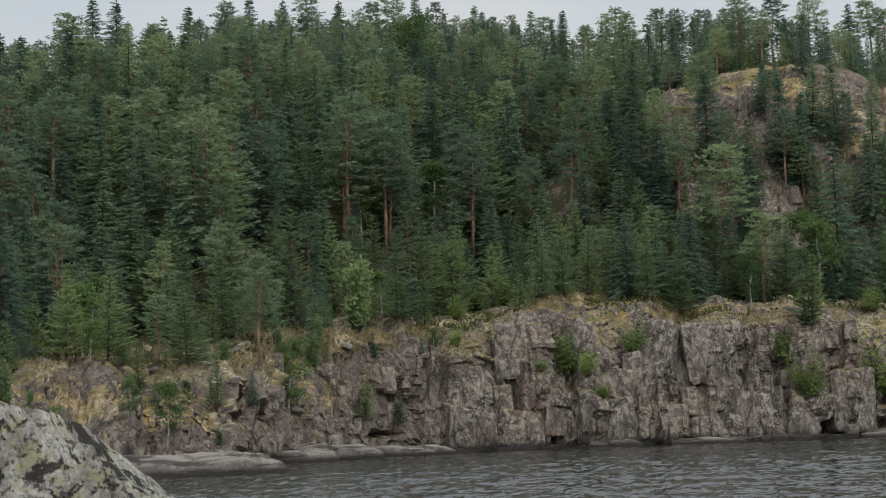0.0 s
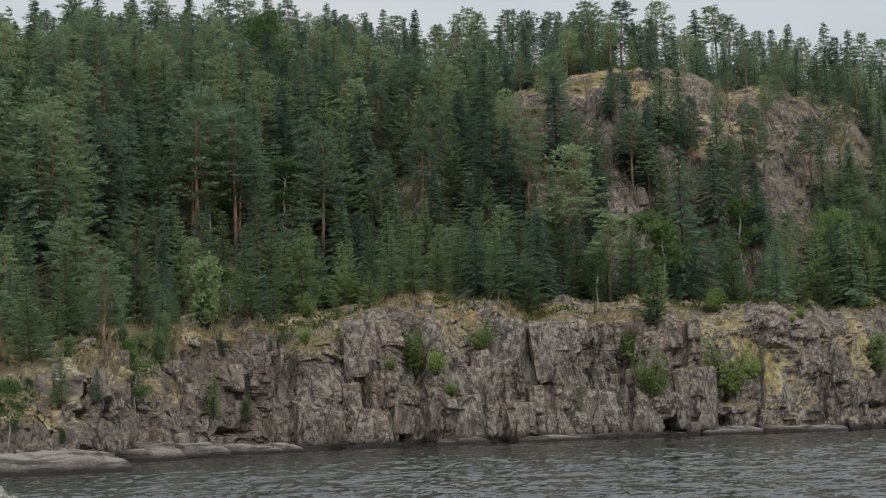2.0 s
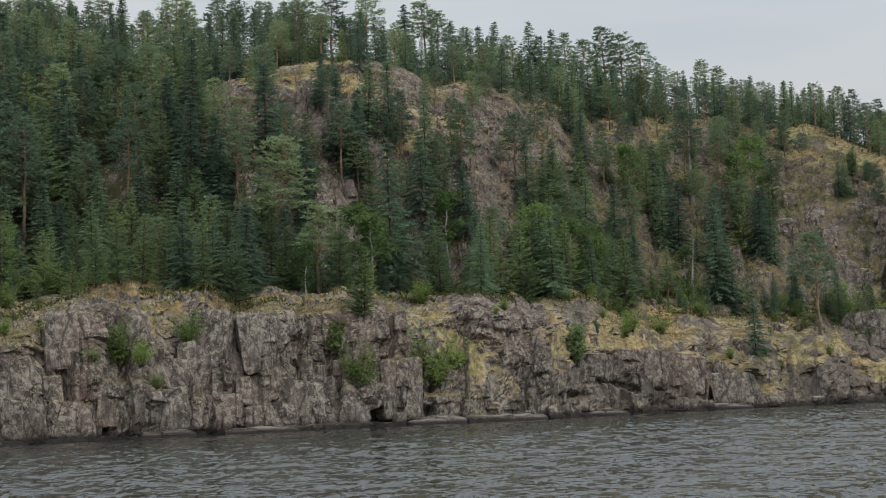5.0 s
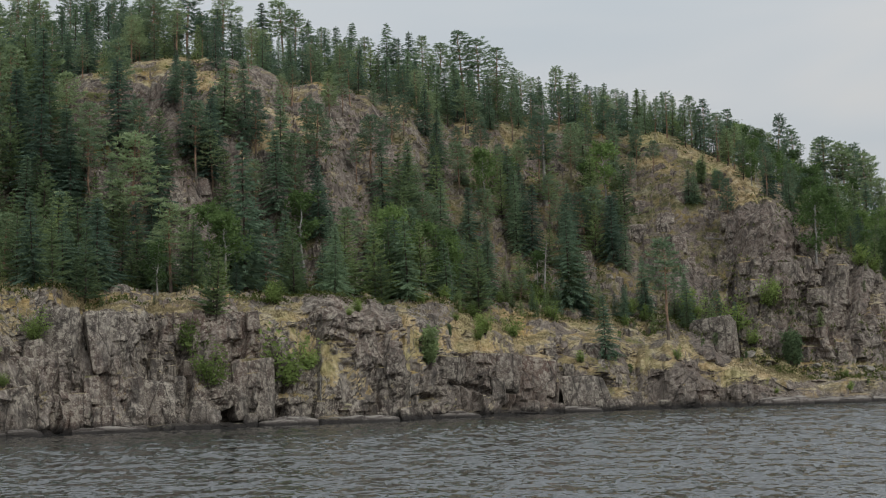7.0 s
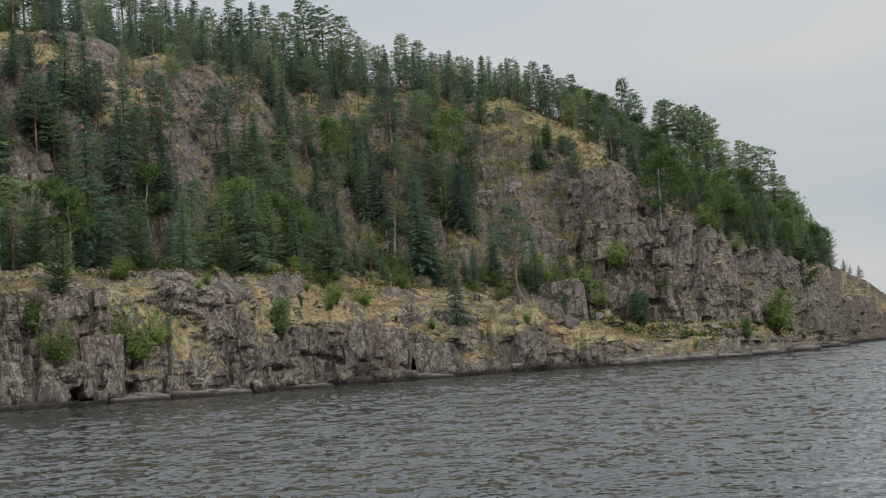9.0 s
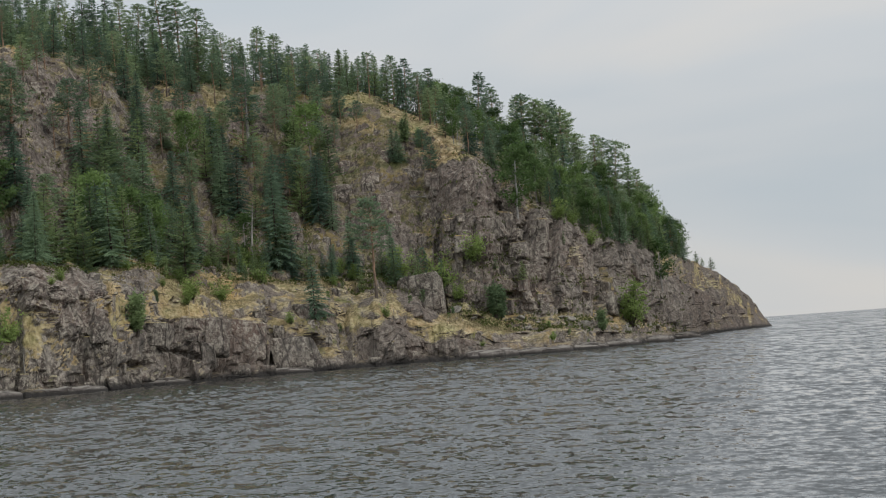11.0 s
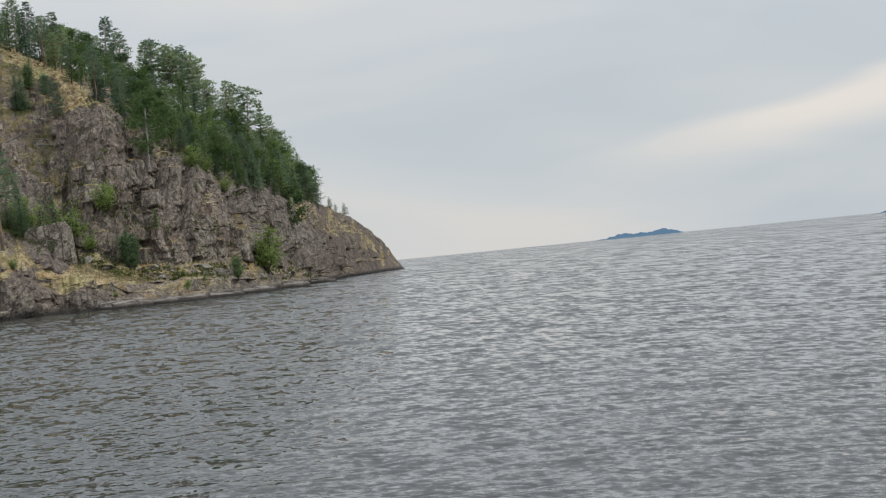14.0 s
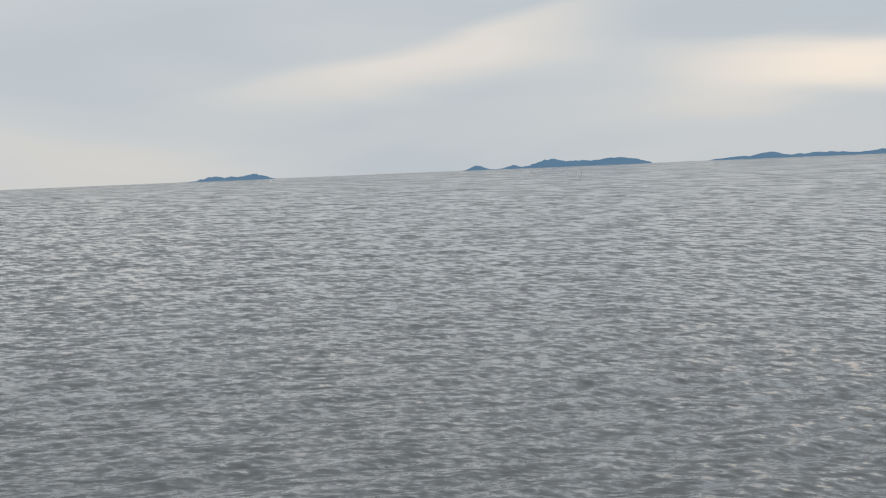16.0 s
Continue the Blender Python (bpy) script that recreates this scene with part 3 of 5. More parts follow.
KNOBS_B = ((-8.61, 0.3, 0.86, 1.01, 12, 2.6), (-4.97, 2.96, 1.75, 0.66, 10, 2.2), (-1.66, 0.78, 0.58, 0.49, 2, 1.2), (0.51, 0.41, 1.65, 0.74, 22, 1.6), (-2.09, 2.68, 0.78, 0.39, 2, 0.8), (-3.74, 1.04, 0.78, 0.78, 32, 1.2), (3.06, 0.04, 1.17, 0.49, 22, 1.2), (7.04, -0.11, 0.88, 0.58, 29, 1.6), (8.12, 1.21, 0.58, 0.51, 34, 1.4), (-0.88, 0.42, 0.88, 0.58, 29, 1), (9.4, -0.41, 1.17, 0.31, 9, 0.8),)
KNOBS_C = ((10.32, 3.97, 1.17, 1.17, 24, 2.4), (12.46, 3.12, 0.97, 1.36, 24, 2.6), (7.66, 1.67, 1.07, 0.66, 44, 2), (13.25, 1.66, 0.78, 0.58, 4, 1.6), (7.1, 3.5, 0.78, 0.78, 4, 1.5), (14.94, 2.93, 0.97, 0.78, 39, 2), (9.72, 5.31, 1.17, 0.78, 34, 1.5), (16.74, 0.6, 0.97, 0.78, 34, 1.5), (-6.78, 7.43, 0.88, 1.36, 17, 1.8), (-11.85, 10.45, 1.17, 0.58, 12, 1.4), (-11.33, 8.45, 0.97, 1.17, 2, 1.5), (-15.94, 9.02, 0.78, 0.88, 2, 1.5),)
CLEFTS_A = ((-20.55, -0.83, 0.39, 0.18, 2, 2.5), (-18.83, -0.82, 0.68, 0.16, -3, 2.5), (-8.75, -0.55, 0.54, 0.21, 7, 2.2), (-13.89, 2.18, 0.14, 1.17, -10, 1.2), (-10.73, 1.46, 0.16, 0.88, 2, 1.2), (-15.47, 2.44, 0.12, 1.17, 7, 0.9), (-8.72, -0.62, 0.51, 0.21, 2, 2.5), (-7.15, -0.57, 0.31, 0.31, 2, 1.5), (-2.19, -0.14, 0.54, 0.12, 2, 1.5), (-7.78, 0.06, 0.43, 0.12, 2, 1.6), (-29.65, 0.32, 0.54, 0.16, -13, 2.2), (-24.48, -0.43, 0.49, 0.1, 2, 1.5),)
CLEFTS_B = ((14.35, 1.18, 0.18, 0.51, 4, 3.5), (10.65, 4.41, 0.39, 0.21, 4, 0.8), (13.16, 2.57, 0.16, 0.78, 19, 2.2), (11.33, 1.4, 0.58, 0.12, 14, 1.5), (9.58, 3.33, 0.12, 0.78, 14, 1.5), (9.67, 0.66, 0.39, 0.1, 4, 1.2), (4.03, -0.09, 0.49, 0.39, 32, 1.2), (-0.3, 0.04, 0.58, 0.12, 17, 1.2), (-22.45, 2.05, 0.19, 1.17, 2, 1.6), (11.79, 3.57, 0.12, 0.97, 14, 1.8), (8.57, 3.2, 0.12, 0.97, 9, 1.5),)
MEADOWS = MEADOW_A + MEADOW_A_REST + MEADOW_B + MEADOW_B_REST + MEADOW_C + MEADOW_C_REST + MEADOW_D + MEADOW_D_REST
KNOBS = KNOBS_A + KNOBS_B + KNOBS_C
CLEFTS = CLEFTS_A + CLEFTS_B


def shapes_at(az, el, rows, seed, ragged, dome=False):
    """The strongest of the rows' ovals at each place, with ragged edges."""
    value = np.zeros(az.shape)
    edge = ragged * rough_noise(az * 3.1, el * 3.1, seed, 4)
    for a, e, wide, high, lean, k in rows:
        i0, i1 = np.searchsorted(az[0], (a - 2.2 * (wide + high), a + 2.2 * (wide + high)))
        dx, dy = az[:, i0:i1] - a, e - el[:, i0:i1]
        c, q = math.cos(radians(lean)), math.sin(radians(lean))
        far = np.sqrt(((dx * c + dy * q) / wide) ** 2 + ((dy * c - dx * q) / high) ** 2) + edge[:, i0:i1]
        v = k * (np.sqrt(np.clip(1.15 - far ** 2, 0, 1)) if dome else np.clip((1.25 - far) / 0.4, 0, 1))
        value[:, i0:i1] = np.maximum(value[:, i0:i1], v)
    return value


def ground_profile():
    d = along(AZ, *SHORE) + 1.6 * rough_noise(AZ * 1.1, AZ * 0, 5) * np.clip((20 - AZ) / 3, 0, 1)
    edge, foot, brow, top = (d + along(AZ, *w) for w in (EDGE_W, FOOT_W, BROW_W, TOP_W))
    ze, zf, zb, zt = rise(edge, along(AZ, *EDGE_EL)), rise(foot, along(AZ, *FOOT_EL)), rise(brow, along(AZ, *BROW_EL)), rise(top, along(AZ, *TOP_EL))
    ze = ze + 1.3 * rough_noise(AZ * 0.8, 0 * AZ, 12, 3) * np.interp(AZ, (-22, -19, 8, 10), (0, 1, 1, 0))
    low = np.clip(ze / 6.0, 0.0, 1.0)
    end = np.clip((20.3 - AZ) / 1.2, 0, 1)
    patchy = np.where(AZ < -20.5, 1.0, np.clip(0.7 + 1.3 * rough_noise(AZ * 1.7, 0 * AZ, 15, 3), 0.05, 1.5))
    lw = along(AZ, *LEDGE_W) * patchy
    lh = patchy * np.minimum(along(AZ, *LEDGE_H), np.maximum(ze * 0.6, -0.5))
    stations = [(d - 8, 0 * d - 4.0), (d - 0.4, 0 * d - 0.5), (d + 0.22 * lw, 0.75 * lh), (d + lw, lh),
                (edge - (edge - d) * 0.22 * low, ze * (1 - 0.12 * low)), (edge + 2, ze + 0.3 * low), (foot, zf), (brow, zb), (top, zt),
                (top + 90, zt * 0.8 - 8 * (1 - end)), (top + 260, zt * 0.25 - 14)]
    rows = (3, 6, 6, 84, 10, 22, 96, 16, 5, 4)
    rr, zz, ss = [], [], []
    for k, n in enumerate(rows):
        (r0, z0), (r1, z1) = stations[k], stations[k + 1]
        for q in range(n):
            t = q / n
            rr.append(r0 + (r1 - r0) * t)
            bow = {3: np.clip(1.45 + 0.45 * np.interp(AZ, (-9, -5, 7, 10), (0, 1, 1, 0)) + 0.7 * rough_noise(AZ * 0.8, 0 * AZ, 8, 3), 0.9, 3), 6: 1.1 + (0.65 + 0.5 * rough_noise(AZ * 0.5, 0 * AZ, 9, 3)) * np.interp(AZ, (-19, -15, -4, -2, 5.5, 11), (0, 1, 1, 0.12, 0.12, 0.9))}.get(k, 1.0)
            zz.append(z0 + (z1 - z0) * (1 - (1 - t) ** bow))
            ss.append(k + t)
    rr.append(stations[-1][0])
    zz.append(stations[-1][1])
    ss.append(float(len(rows)))
    return np.array(rr), np.array(zz), np.array(ss)


def ground_relief():
    rr, zz, ss = ground_profile()
    kern = np.array([0.25, 0.5, 0.25])
    for _ in range(5):
        rr[1:-1] = kern[0] * rr[:-2] + kern[1] * rr[1:-1] + kern[2] * rr[2:]
        zz[1:-1] = kern[0] * zz[:-2] + kern[1] * zz[1:-1] + kern[2] * zz[2:]
    steep = np.abs(np.gradient(zz, axis=0)) / (np.abs(np.gradient(rr, axis=0)) + np.abs(np.gradient(zz, axis=0)) + 1e-6)
    a = np.radians(AZ)[None, :] + 0 * rr
    sx, sy = rr[11] * np.sin(a[0]), rr[11] * np.cos(a[0])
    kern = np.ones(25) / 25
    sx, sy = np.convolve(np.pad(sx, 12, "edge"), kern, "valid"), np.convolve(np.pad(sy, 12, "edge"), kern, "valid")
    run = np.concatenate([[0], np.cumsum(np.hypot(np.diff(sx), np.diff(sy)))])[None, :] + 0 * rr
    tx, ty = np.gradient(sx), np.gradient(sy)
    size = np.hypot(tx, ty)
    out_x, out_y = (ty / size)[None, :], (-tx / size)[None, :]
    s = ss[:, None] + 0 * rr
    face = np.clip((steep - 0.2) / 0.22, 0, 1)
    face = np.maximum(face, np.where(AZ < -21, 0.6, 0.25) * (s > 1))
    face = face * np.interp(AZ, (12, 15), (1, 0.75))
    face = face * np.where(s > 5.5, np.interp(AZ, (-19, -15, -4, -2, 7.5, 9), (0.25, 1, 1, 0.75, 0.75, 1)), 1)
    dry = np.clip((zz + 0.9) / 2.0, 0.3, 1)
    back = np.clip(9.0 - s, 0, 1)
    calm = np.clip((s - 2.85) / 0.12, np.where(AZ < -21, 0.05, 0.6), 1)
    wx = run + 0.6 * rough_noise(run / 6, zz / 12, 21) + 0.06 * zz
    wz = zz + 0.4 * rough_noise(run / 6, zz / 5, 31) + 0.05 * run
    el = np.degrees(np.arctan2(zz - EYE_Z, rr))
    az = AZ[None, :] + 0 * rr
    grass = shapes_at(az, el, MEADOWS, 410, 0.45) * (s > 1.5)
    upper = np.clip((s - 5.6) / 0.4, 0, 1)
    big = np.interp(AZ, (8, 11), (0.0, 1.0))
    push = (1 - big) * 0.8 * joints(wx / 4.3, wz / 6.4, 41, 3.6, 1.3) + big * 1.7 * joints(wx / 6.5, wz / 15.0, 42, 3.0, 0.8)
    push = push + 0.48 * joints(wx / 1.9, wz / 3.1, 51, 2.6, 1.2) + 0.35 * big * joints(wx / 2.6, wz / 6.0, 52, 3.0, 1.0)
    push = push + 0.22 * joints(wx / 0.9, wz / 1.5, 61, 2.0, 1.0) + 0.5 * (1 - big) * upper * joints(wx / 6.5, wz / 4.5, 62, 2.5, 2.0)
    push = push + 0.2 * blocks(wx / 2.8, wz / 3.8, 56, 1.2, 0.08) + 0.1 * blocks(wx / 0.8, wz / 1.1, 66, 0.3, 0.15)
    push = push + np.interp(AZ, (-16, -12, 6, 9), (1.5, 2.0, 2.0, 1.9)) * rough_noise(run / 14, zz / 16, 71, 2)
    push = push * face * dry * back * calm * (1 - 0.82 * grass) * (1 - 0.2 * upper * (1 - big))
    shaped = back * np.clip(calm, 0.35, 1)
    knob = shapes_at(az, el, KNOBS, 420, 0.12, True) * shaped * (s > 2.0)
    grass = grass * (1 - np.clip(knob * 0.45, 0, 1))
    push = push + 0.7 * knob
    push = push - 1.2 * shapes_at(az, el, CLEFTS, 430, 0.2) * back * (s > 1.9)
    gx, gy = rr * np.sin(a) + push * out_x, rr * np.cos(a) + push * out_y
    bumps = 0.9 * rough_noise(run / 9, rr / 9, 81) + 0.35 * blocks(run / 2.5, rr / 2.5, 91)
    west = np.clip((-20 - AZ) / 3, 0, 1) * np.clip((s - 2.9) / 0.2, 0, 1) * np.clip((6.2 - s) / 0.4, 0, 1)
    zz = zz + west * (1.3 * rough_noise(run / 7 + rr / 12, rr / 7, 97) + 0.22 * blocks(run / 2.6, rr / 3.2 + run / 6, 98, 0.5, 0.2))
    zz = zz + bumps * np.interp(AZ, (8, 11), (1, 0.45)) * np.clip((s - 3.6) / 1.0, 0, 1) * back * np.clip((20 - AZ) / 4, 0.15, 1)
    zz = zz + np.interp(AZ, (8, 11), (0.4, 0.1)) * joints(run / 3.0, zz / 2.6, 95) * np.clip((s - 5.9) / 0.3, 0, 1) * face * back * np.clip((20 - AZ) / 3, 0, 1)
    return gx, gy, zz, s, grass, np.clip(knob, 0, 1)


GX, GY, GZ, GS, MEADOW, BARE = ground_relief()

# dry grass on the ledges, in spots between them and along the rim
SPOTS = np.clip(-0.1 + 1.5 * rough_noise(AZ[None, :] * 1.3 + 0 * GS, GS * 4.6 + AZ[None, :] * 0.08, 401, 4), 0, 0.6)
SPOTS = SPOTS * np.clip((GS - 3.4) / 0.25, 0, 1) * np.clip((5.4 - GS) / 0.3, 0, 1) * np.interp(AZ, (-40, -22, -20, -9, -6, 8, 10, 15, 17), (0.6, 0.6, 0.4, 0.4, 0.7, 0.7, 0.35, 0.2, 0))
RIM = np.clip((GS - 4.85) / 0.1, 0, 1) * np.clip((5.5 - GS) / 0.3, 0, 1) * np.clip(0.1 + 0.9 * rough_noise(AZ[None, :] * 0.8 + 0 * GS, GS * 3, 403, 3), 0, 0.8)
MEADOW = np.clip(np.maximum(MEADOW * np.clip(0.85 + 0.5 * rough_noise(AZ[None, :] * 2.5 + 0 * GS, GS * 9, 402, 3), 0, 1), np.maximum(SPOTS, RIM * (AZ < 9))), 0, 1) * (1 - 0.7 * BARE)


def mesh_from(name, verts, faces, material, smooth=False):
    me = bpy.data.meshes.new(name)
    me.from_pydata(np.asarray(verts).tolist() if isinstance(verts, np.ndarray) else verts, [],
                   faces.tolist() if isinstance(faces, np.ndarray) else faces)
    me.materials.append(material)
    if smooth:
        me.polygons.foreach_set("use_smooth", [True] * len(me.polygons))
    me.update()
    return me


def grid_faces(rows, cols):
    i = np.arange(rows - 1)[:, None] * cols + np.arange(cols - 1)[None, :]
    return np.stack([i, i + 1, i + cols + 1, i + cols], -1).reshape(-1, 4)


def part(name, mesh, parent, label=""):
    ob = new(name, mesh)
    ob.parent = parent
    if label:
        ob["label"] = label
    return ob


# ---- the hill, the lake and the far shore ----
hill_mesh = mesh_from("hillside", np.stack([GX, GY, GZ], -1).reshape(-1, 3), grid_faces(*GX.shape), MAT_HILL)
litter_and_shade = np.clip((GS - 5.4) / 0.5, 0, 1) * (0.55 + 0.35 * np.clip((-14 - AZ) / 3, 0, 1) - 0.5 * np.clip((AZ - 8) / 2, 0, 1)) * (1 - MEADOW)
litter_and_shade = litter_and_shade * (1 - 0.75 * np.interp(AZ, (-15.5, -13.5, -5, -3), (0, 1, 1, 0)) * np.clip((GS - 6.05) / 0.1, 0, 1))
# western patches: shadow painted into the ground colour, besides the leaf cover
litter_and_shade = np.maximum(litter_and_shade, np.clip((-21 - AZ) / 3, 0, 1) * np.clip((GS - 3.4) / 0.4, 0, 1) * np.clip(0.15 + 1.3 * rough_noise(AZ[None, :] * 1.2 + 0 * GS, GS * 3.5, 405, 3), 0, 0.9))
# browner rock by bearing; at the tip its dark shading is painted in too
umber_darkening = np.interp(AZ, (-24, -21, -3, 0, 8, 12, 16, 18), (0.5, 0.05, 0.05, 0.6, 0.6, 0.25, 0.4, 0.8))[None, :] + 0 * GS
umber_darkening = np.maximum(umber_darkening, 0.4 * np.interp(AZ, (-16, -14, -4, -2), (0, 1, 1, 0)) * np.clip((GS - 6.0) / 0.1, 0, 1))
attr = hill_mesh.attributes.new("umber_darkening", "FLOAT", "POINT")
attr.data.foreach_set("value", umber_darkening.reshape(-1).astype(np.float32))
attr = hill_mesh.attributes.new("bare", "FLOAT", "POINT")
attr.data.foreach_set("value", BARE.reshape(-1).astype(np.float32))
attr = hill_mesh.attributes.new("meadow", "FLOAT", "POINT")
attr.data.foreach_set("value", MEADOW.reshape(-1).astype(np.float32))
attr = hill_mesh.attributes.new("litter_and_shade", "FLOAT", "POINT")
attr.data.foreach_set("value", litter_and_shade.reshape(-1).astype(np.float32))
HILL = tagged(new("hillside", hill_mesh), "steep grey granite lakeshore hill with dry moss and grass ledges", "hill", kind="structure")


def wave_height(x, y):
    """Wind ripples: many short crossing wave trains."""
    rng = np.random.default_rng(5)
    z = np.zeros_like(x)
    far = np.hypot(x, y)
    for k in range(36):
        length = 0.5 * 1.04 ** k
        a = radians(8 + rng.normal() * 16)
        q = 2 * math.pi / length
        bend = 0.9 * smooth_noise(x / (length * 2.5) + k * 7.1, y / (length * 2.5), 200 + k)
        s = np.sin(q * (x * math.sin(a) - y * math.cos(a)) + rng.uniform(0, 6.283) + bend * 1.6)
        z += 0.0026 * length ** 0.6 * (s + 0.35 * s * np.abs(s)) * np.clip(1.8 - far * far * 1.2e-3 / length, 0, 1)
    return z * (0.8 + 0.4 * smooth_noise(x / 9, y / 14, 300))


def lake():
    near = 1 / np.linspace(1 / 11.5, 1 / 170.0, 240)
    rings = np.concatenate([[0.0, 4.0, 8.0, 10.0], near, np.linspace(174, 300, 30), np.geomspace(320, 4950, 24)])
    turns = np.radians(np.concatenate([np.linspace(-180, -42, 30)[:-1], np.linspace(-42, 56, 280), np.linspace(56, 180, 26)[1:]]))
    x, y = rings[:, None] * np.sin(turns), rings[:, None] * np.cos(turns)
    fade = np.clip((rings - 8) / 4, 0, 1) * np.clip((170 - rings) / 60, 0, 1)
    inside = np.clip((turns + radians(43)) / 0.02, 0, 1) * np.clip((radians(57) - turns) / 0.02, 0, 1)
    z = wave_height(x, y) * fade[:, None] * inside[None, :]
    ob = new("water", mesh_from("water", np.stack([x, y, z], -1).reshape(-1, 3), grid_faces(len(rings), len(turns)), MAT_WATER, True))
    shore = np.where(np.degrees(turns) < 20.6, along(np.clip(np.degrees(turns), -48, 20.6), *SHORE), 9999)
    lee = np.clip(1 - (shore[None, :] - rings[:, None]) / (20 + 0.35 * shore[None, :]), 0, 1) * np.interp(np.degrees(turns), (0, 8, 16), (1, 0.4, 0))[None, :]
    ob.data.attributes.new("lee", "FLOAT", "POINT").data.foreach_set("value", lee.reshape(-1).astype(np.float32))
    return tagged(ob, "dark grey wind-rippled lake water under an overcast sky", "lake", kind="structure")


lake()


def island(lo, hi, dist, humps, seed, label):
    """A low wooded island: humps are (bearing, width in degrees, height in metres)."""
    az = np.linspace(lo, hi, 120)
    top = np.zeros(len(az))
    for at, wide, high in humps:
        top = np.maximum(top, high * np.exp(-((az - at) / wide) ** 2))
    ends = np.clip(np.minimum(az - lo, hi - az) / 0.35, 0, 1) ** 0.6
    top = (top + 1.4 * rough_noise(az * 9, az * 0, seed)) * ends + 0.2
    rows = []
    for depth, share in ((0, -0.1), (10, 0.45), (60, 1.0), (240, 1.0), (420, 0.0)):
        r = dist + depth
        rows.append(np.stack([r * np.sin(np.radians(az)), r * np.cos(np.radians(az)), top * share - 0.2], -1))
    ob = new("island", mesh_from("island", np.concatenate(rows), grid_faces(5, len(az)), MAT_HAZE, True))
    tagged(ob, label, "island", kind="structure")


island(26.8, 29.9, 3900, ((27.8, 0.6, 11), (29.1, 0.55, 13.5), (28.4, 1.2, 9)), 3, "small low wooded island on the horizon, blue with distance")
island(36.4, 43.1, 4000, ((36.95, 0.35, 11), (38.2, 0.3, 9), (39.6, 0.8, 20), (41.8, 1.2, 18), (40.6, 1.8, 14)), 4, "long wooded island on the horizon, blue with distance")
island(45.0, 62.0, 4300, ((47.1, 0.7, 16), (49, 1.6, 11), (52, 2.0, 17), (57, 3.5, 22), (46, 0.8, 8)), 6, "low wooded far shore, blue with distance")


def outcrop():
    """The lichen-covered granite hump beside the camera, rising out of the lake."""
    n_a, n_b = 230, 150
    x = np.linspace(-13.5, -1.6, n_a)[None, :] + np.zeros((n_b, 1))
    y = np.concatenate([np.linspace(4.2, 8.2, 105), np.linspace(8.3, 13, 45)])[:, None] + np.zeros((1, n_a))
    crest = np.interp(x, (-13.5, -12, -10, -8, -6.5, -5.75, -5.5, -5.27, -5.02, -4.67, -4.2, -3.4, -2.5, -1.6), (-2, 1.2, 3.9, 4.3, 4.05, 3.83, 3.76, 3.56, 3.32, 2.96, 2.25, 1.2, -0.2, -2.0))
    ridge = 7.5 + 0.25 * rough_noise(x * 0.9, 0 * x, 18, 3)
    front, behind = np.clip(ridge - y, 0, 9), np.clip(y - ridge, 0, 9)
    z = crest - 0.17 - 2.0 * front ** 1.15 - 0.3 * behind ** 1.5
    z = z + 0.08 * rough_noise(x * 1.3 + y * 0.4, y * 1.1, 13, 5) + 0.1 * blocks(x * 1.3 + y * 0.8, z * 2.6 - x * 1.9, 14, 0.7, 0.07)
    z = z + 0.045 * blocks(x * 3.0 + y, z * 6.0 - x * 4.0, 16, 0.6, 0.1)
    ob = new("granite_outcrop", mesh_from("granite_outcrop", np.stack([x, y, z], -1).reshape(-1, 3), grid_faces(n_b, n_a), MAT_GRANITE, True))
    return tagged(ob, "pale granite outcrop blotched with grey, green and black lichen", "rock", kind="structure")


outcrop()



def rock_slab(az, length, depth, high, skew, seed):
    """An ice-worn hump of shore rock, steeper at one end, that rises out of the water."""
    out = along(np.array([az]), *SHORE)[0] - depth * 0.1
    centre = np.array([out * math.sin(radians(az)), out * math.cos(radians(az))])
    sideways = np.array([math.cos(radians(az)), -math.sin(radians(az))])
    inward = np.array([math.sin(radians(az)), math.cos(radians(az))])
    u, v = np.meshgrid(np.linspace(-1, 1, 90), np.linspace(-1, 1, 50))
    edge = np.clip(1 - np.abs(u + skew * (1 - u * u)) ** 2.6 - np.abs(v) ** 2.2, -1, 1)
    x, y = u * length / 2, v * depth
    z = np.sign(edge) * np.abs(edge) ** 0.3 * high * 0.9 + 0.12 * rough_noise(x / 2.2, y / 2.2, seed) + 0.22 * blocks(x / 3.2, y / 2.0, seed + 3, 1.0, 0.08) * (edge > 0)
    p = centre + x[..., None] * sideways + y[..., None] * inward
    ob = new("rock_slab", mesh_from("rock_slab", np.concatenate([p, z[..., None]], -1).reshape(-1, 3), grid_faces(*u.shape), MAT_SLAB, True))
    tagged(ob, "smooth ice-worn grey rock slab at the water's edge", "rock", "rock slabs along the shore")


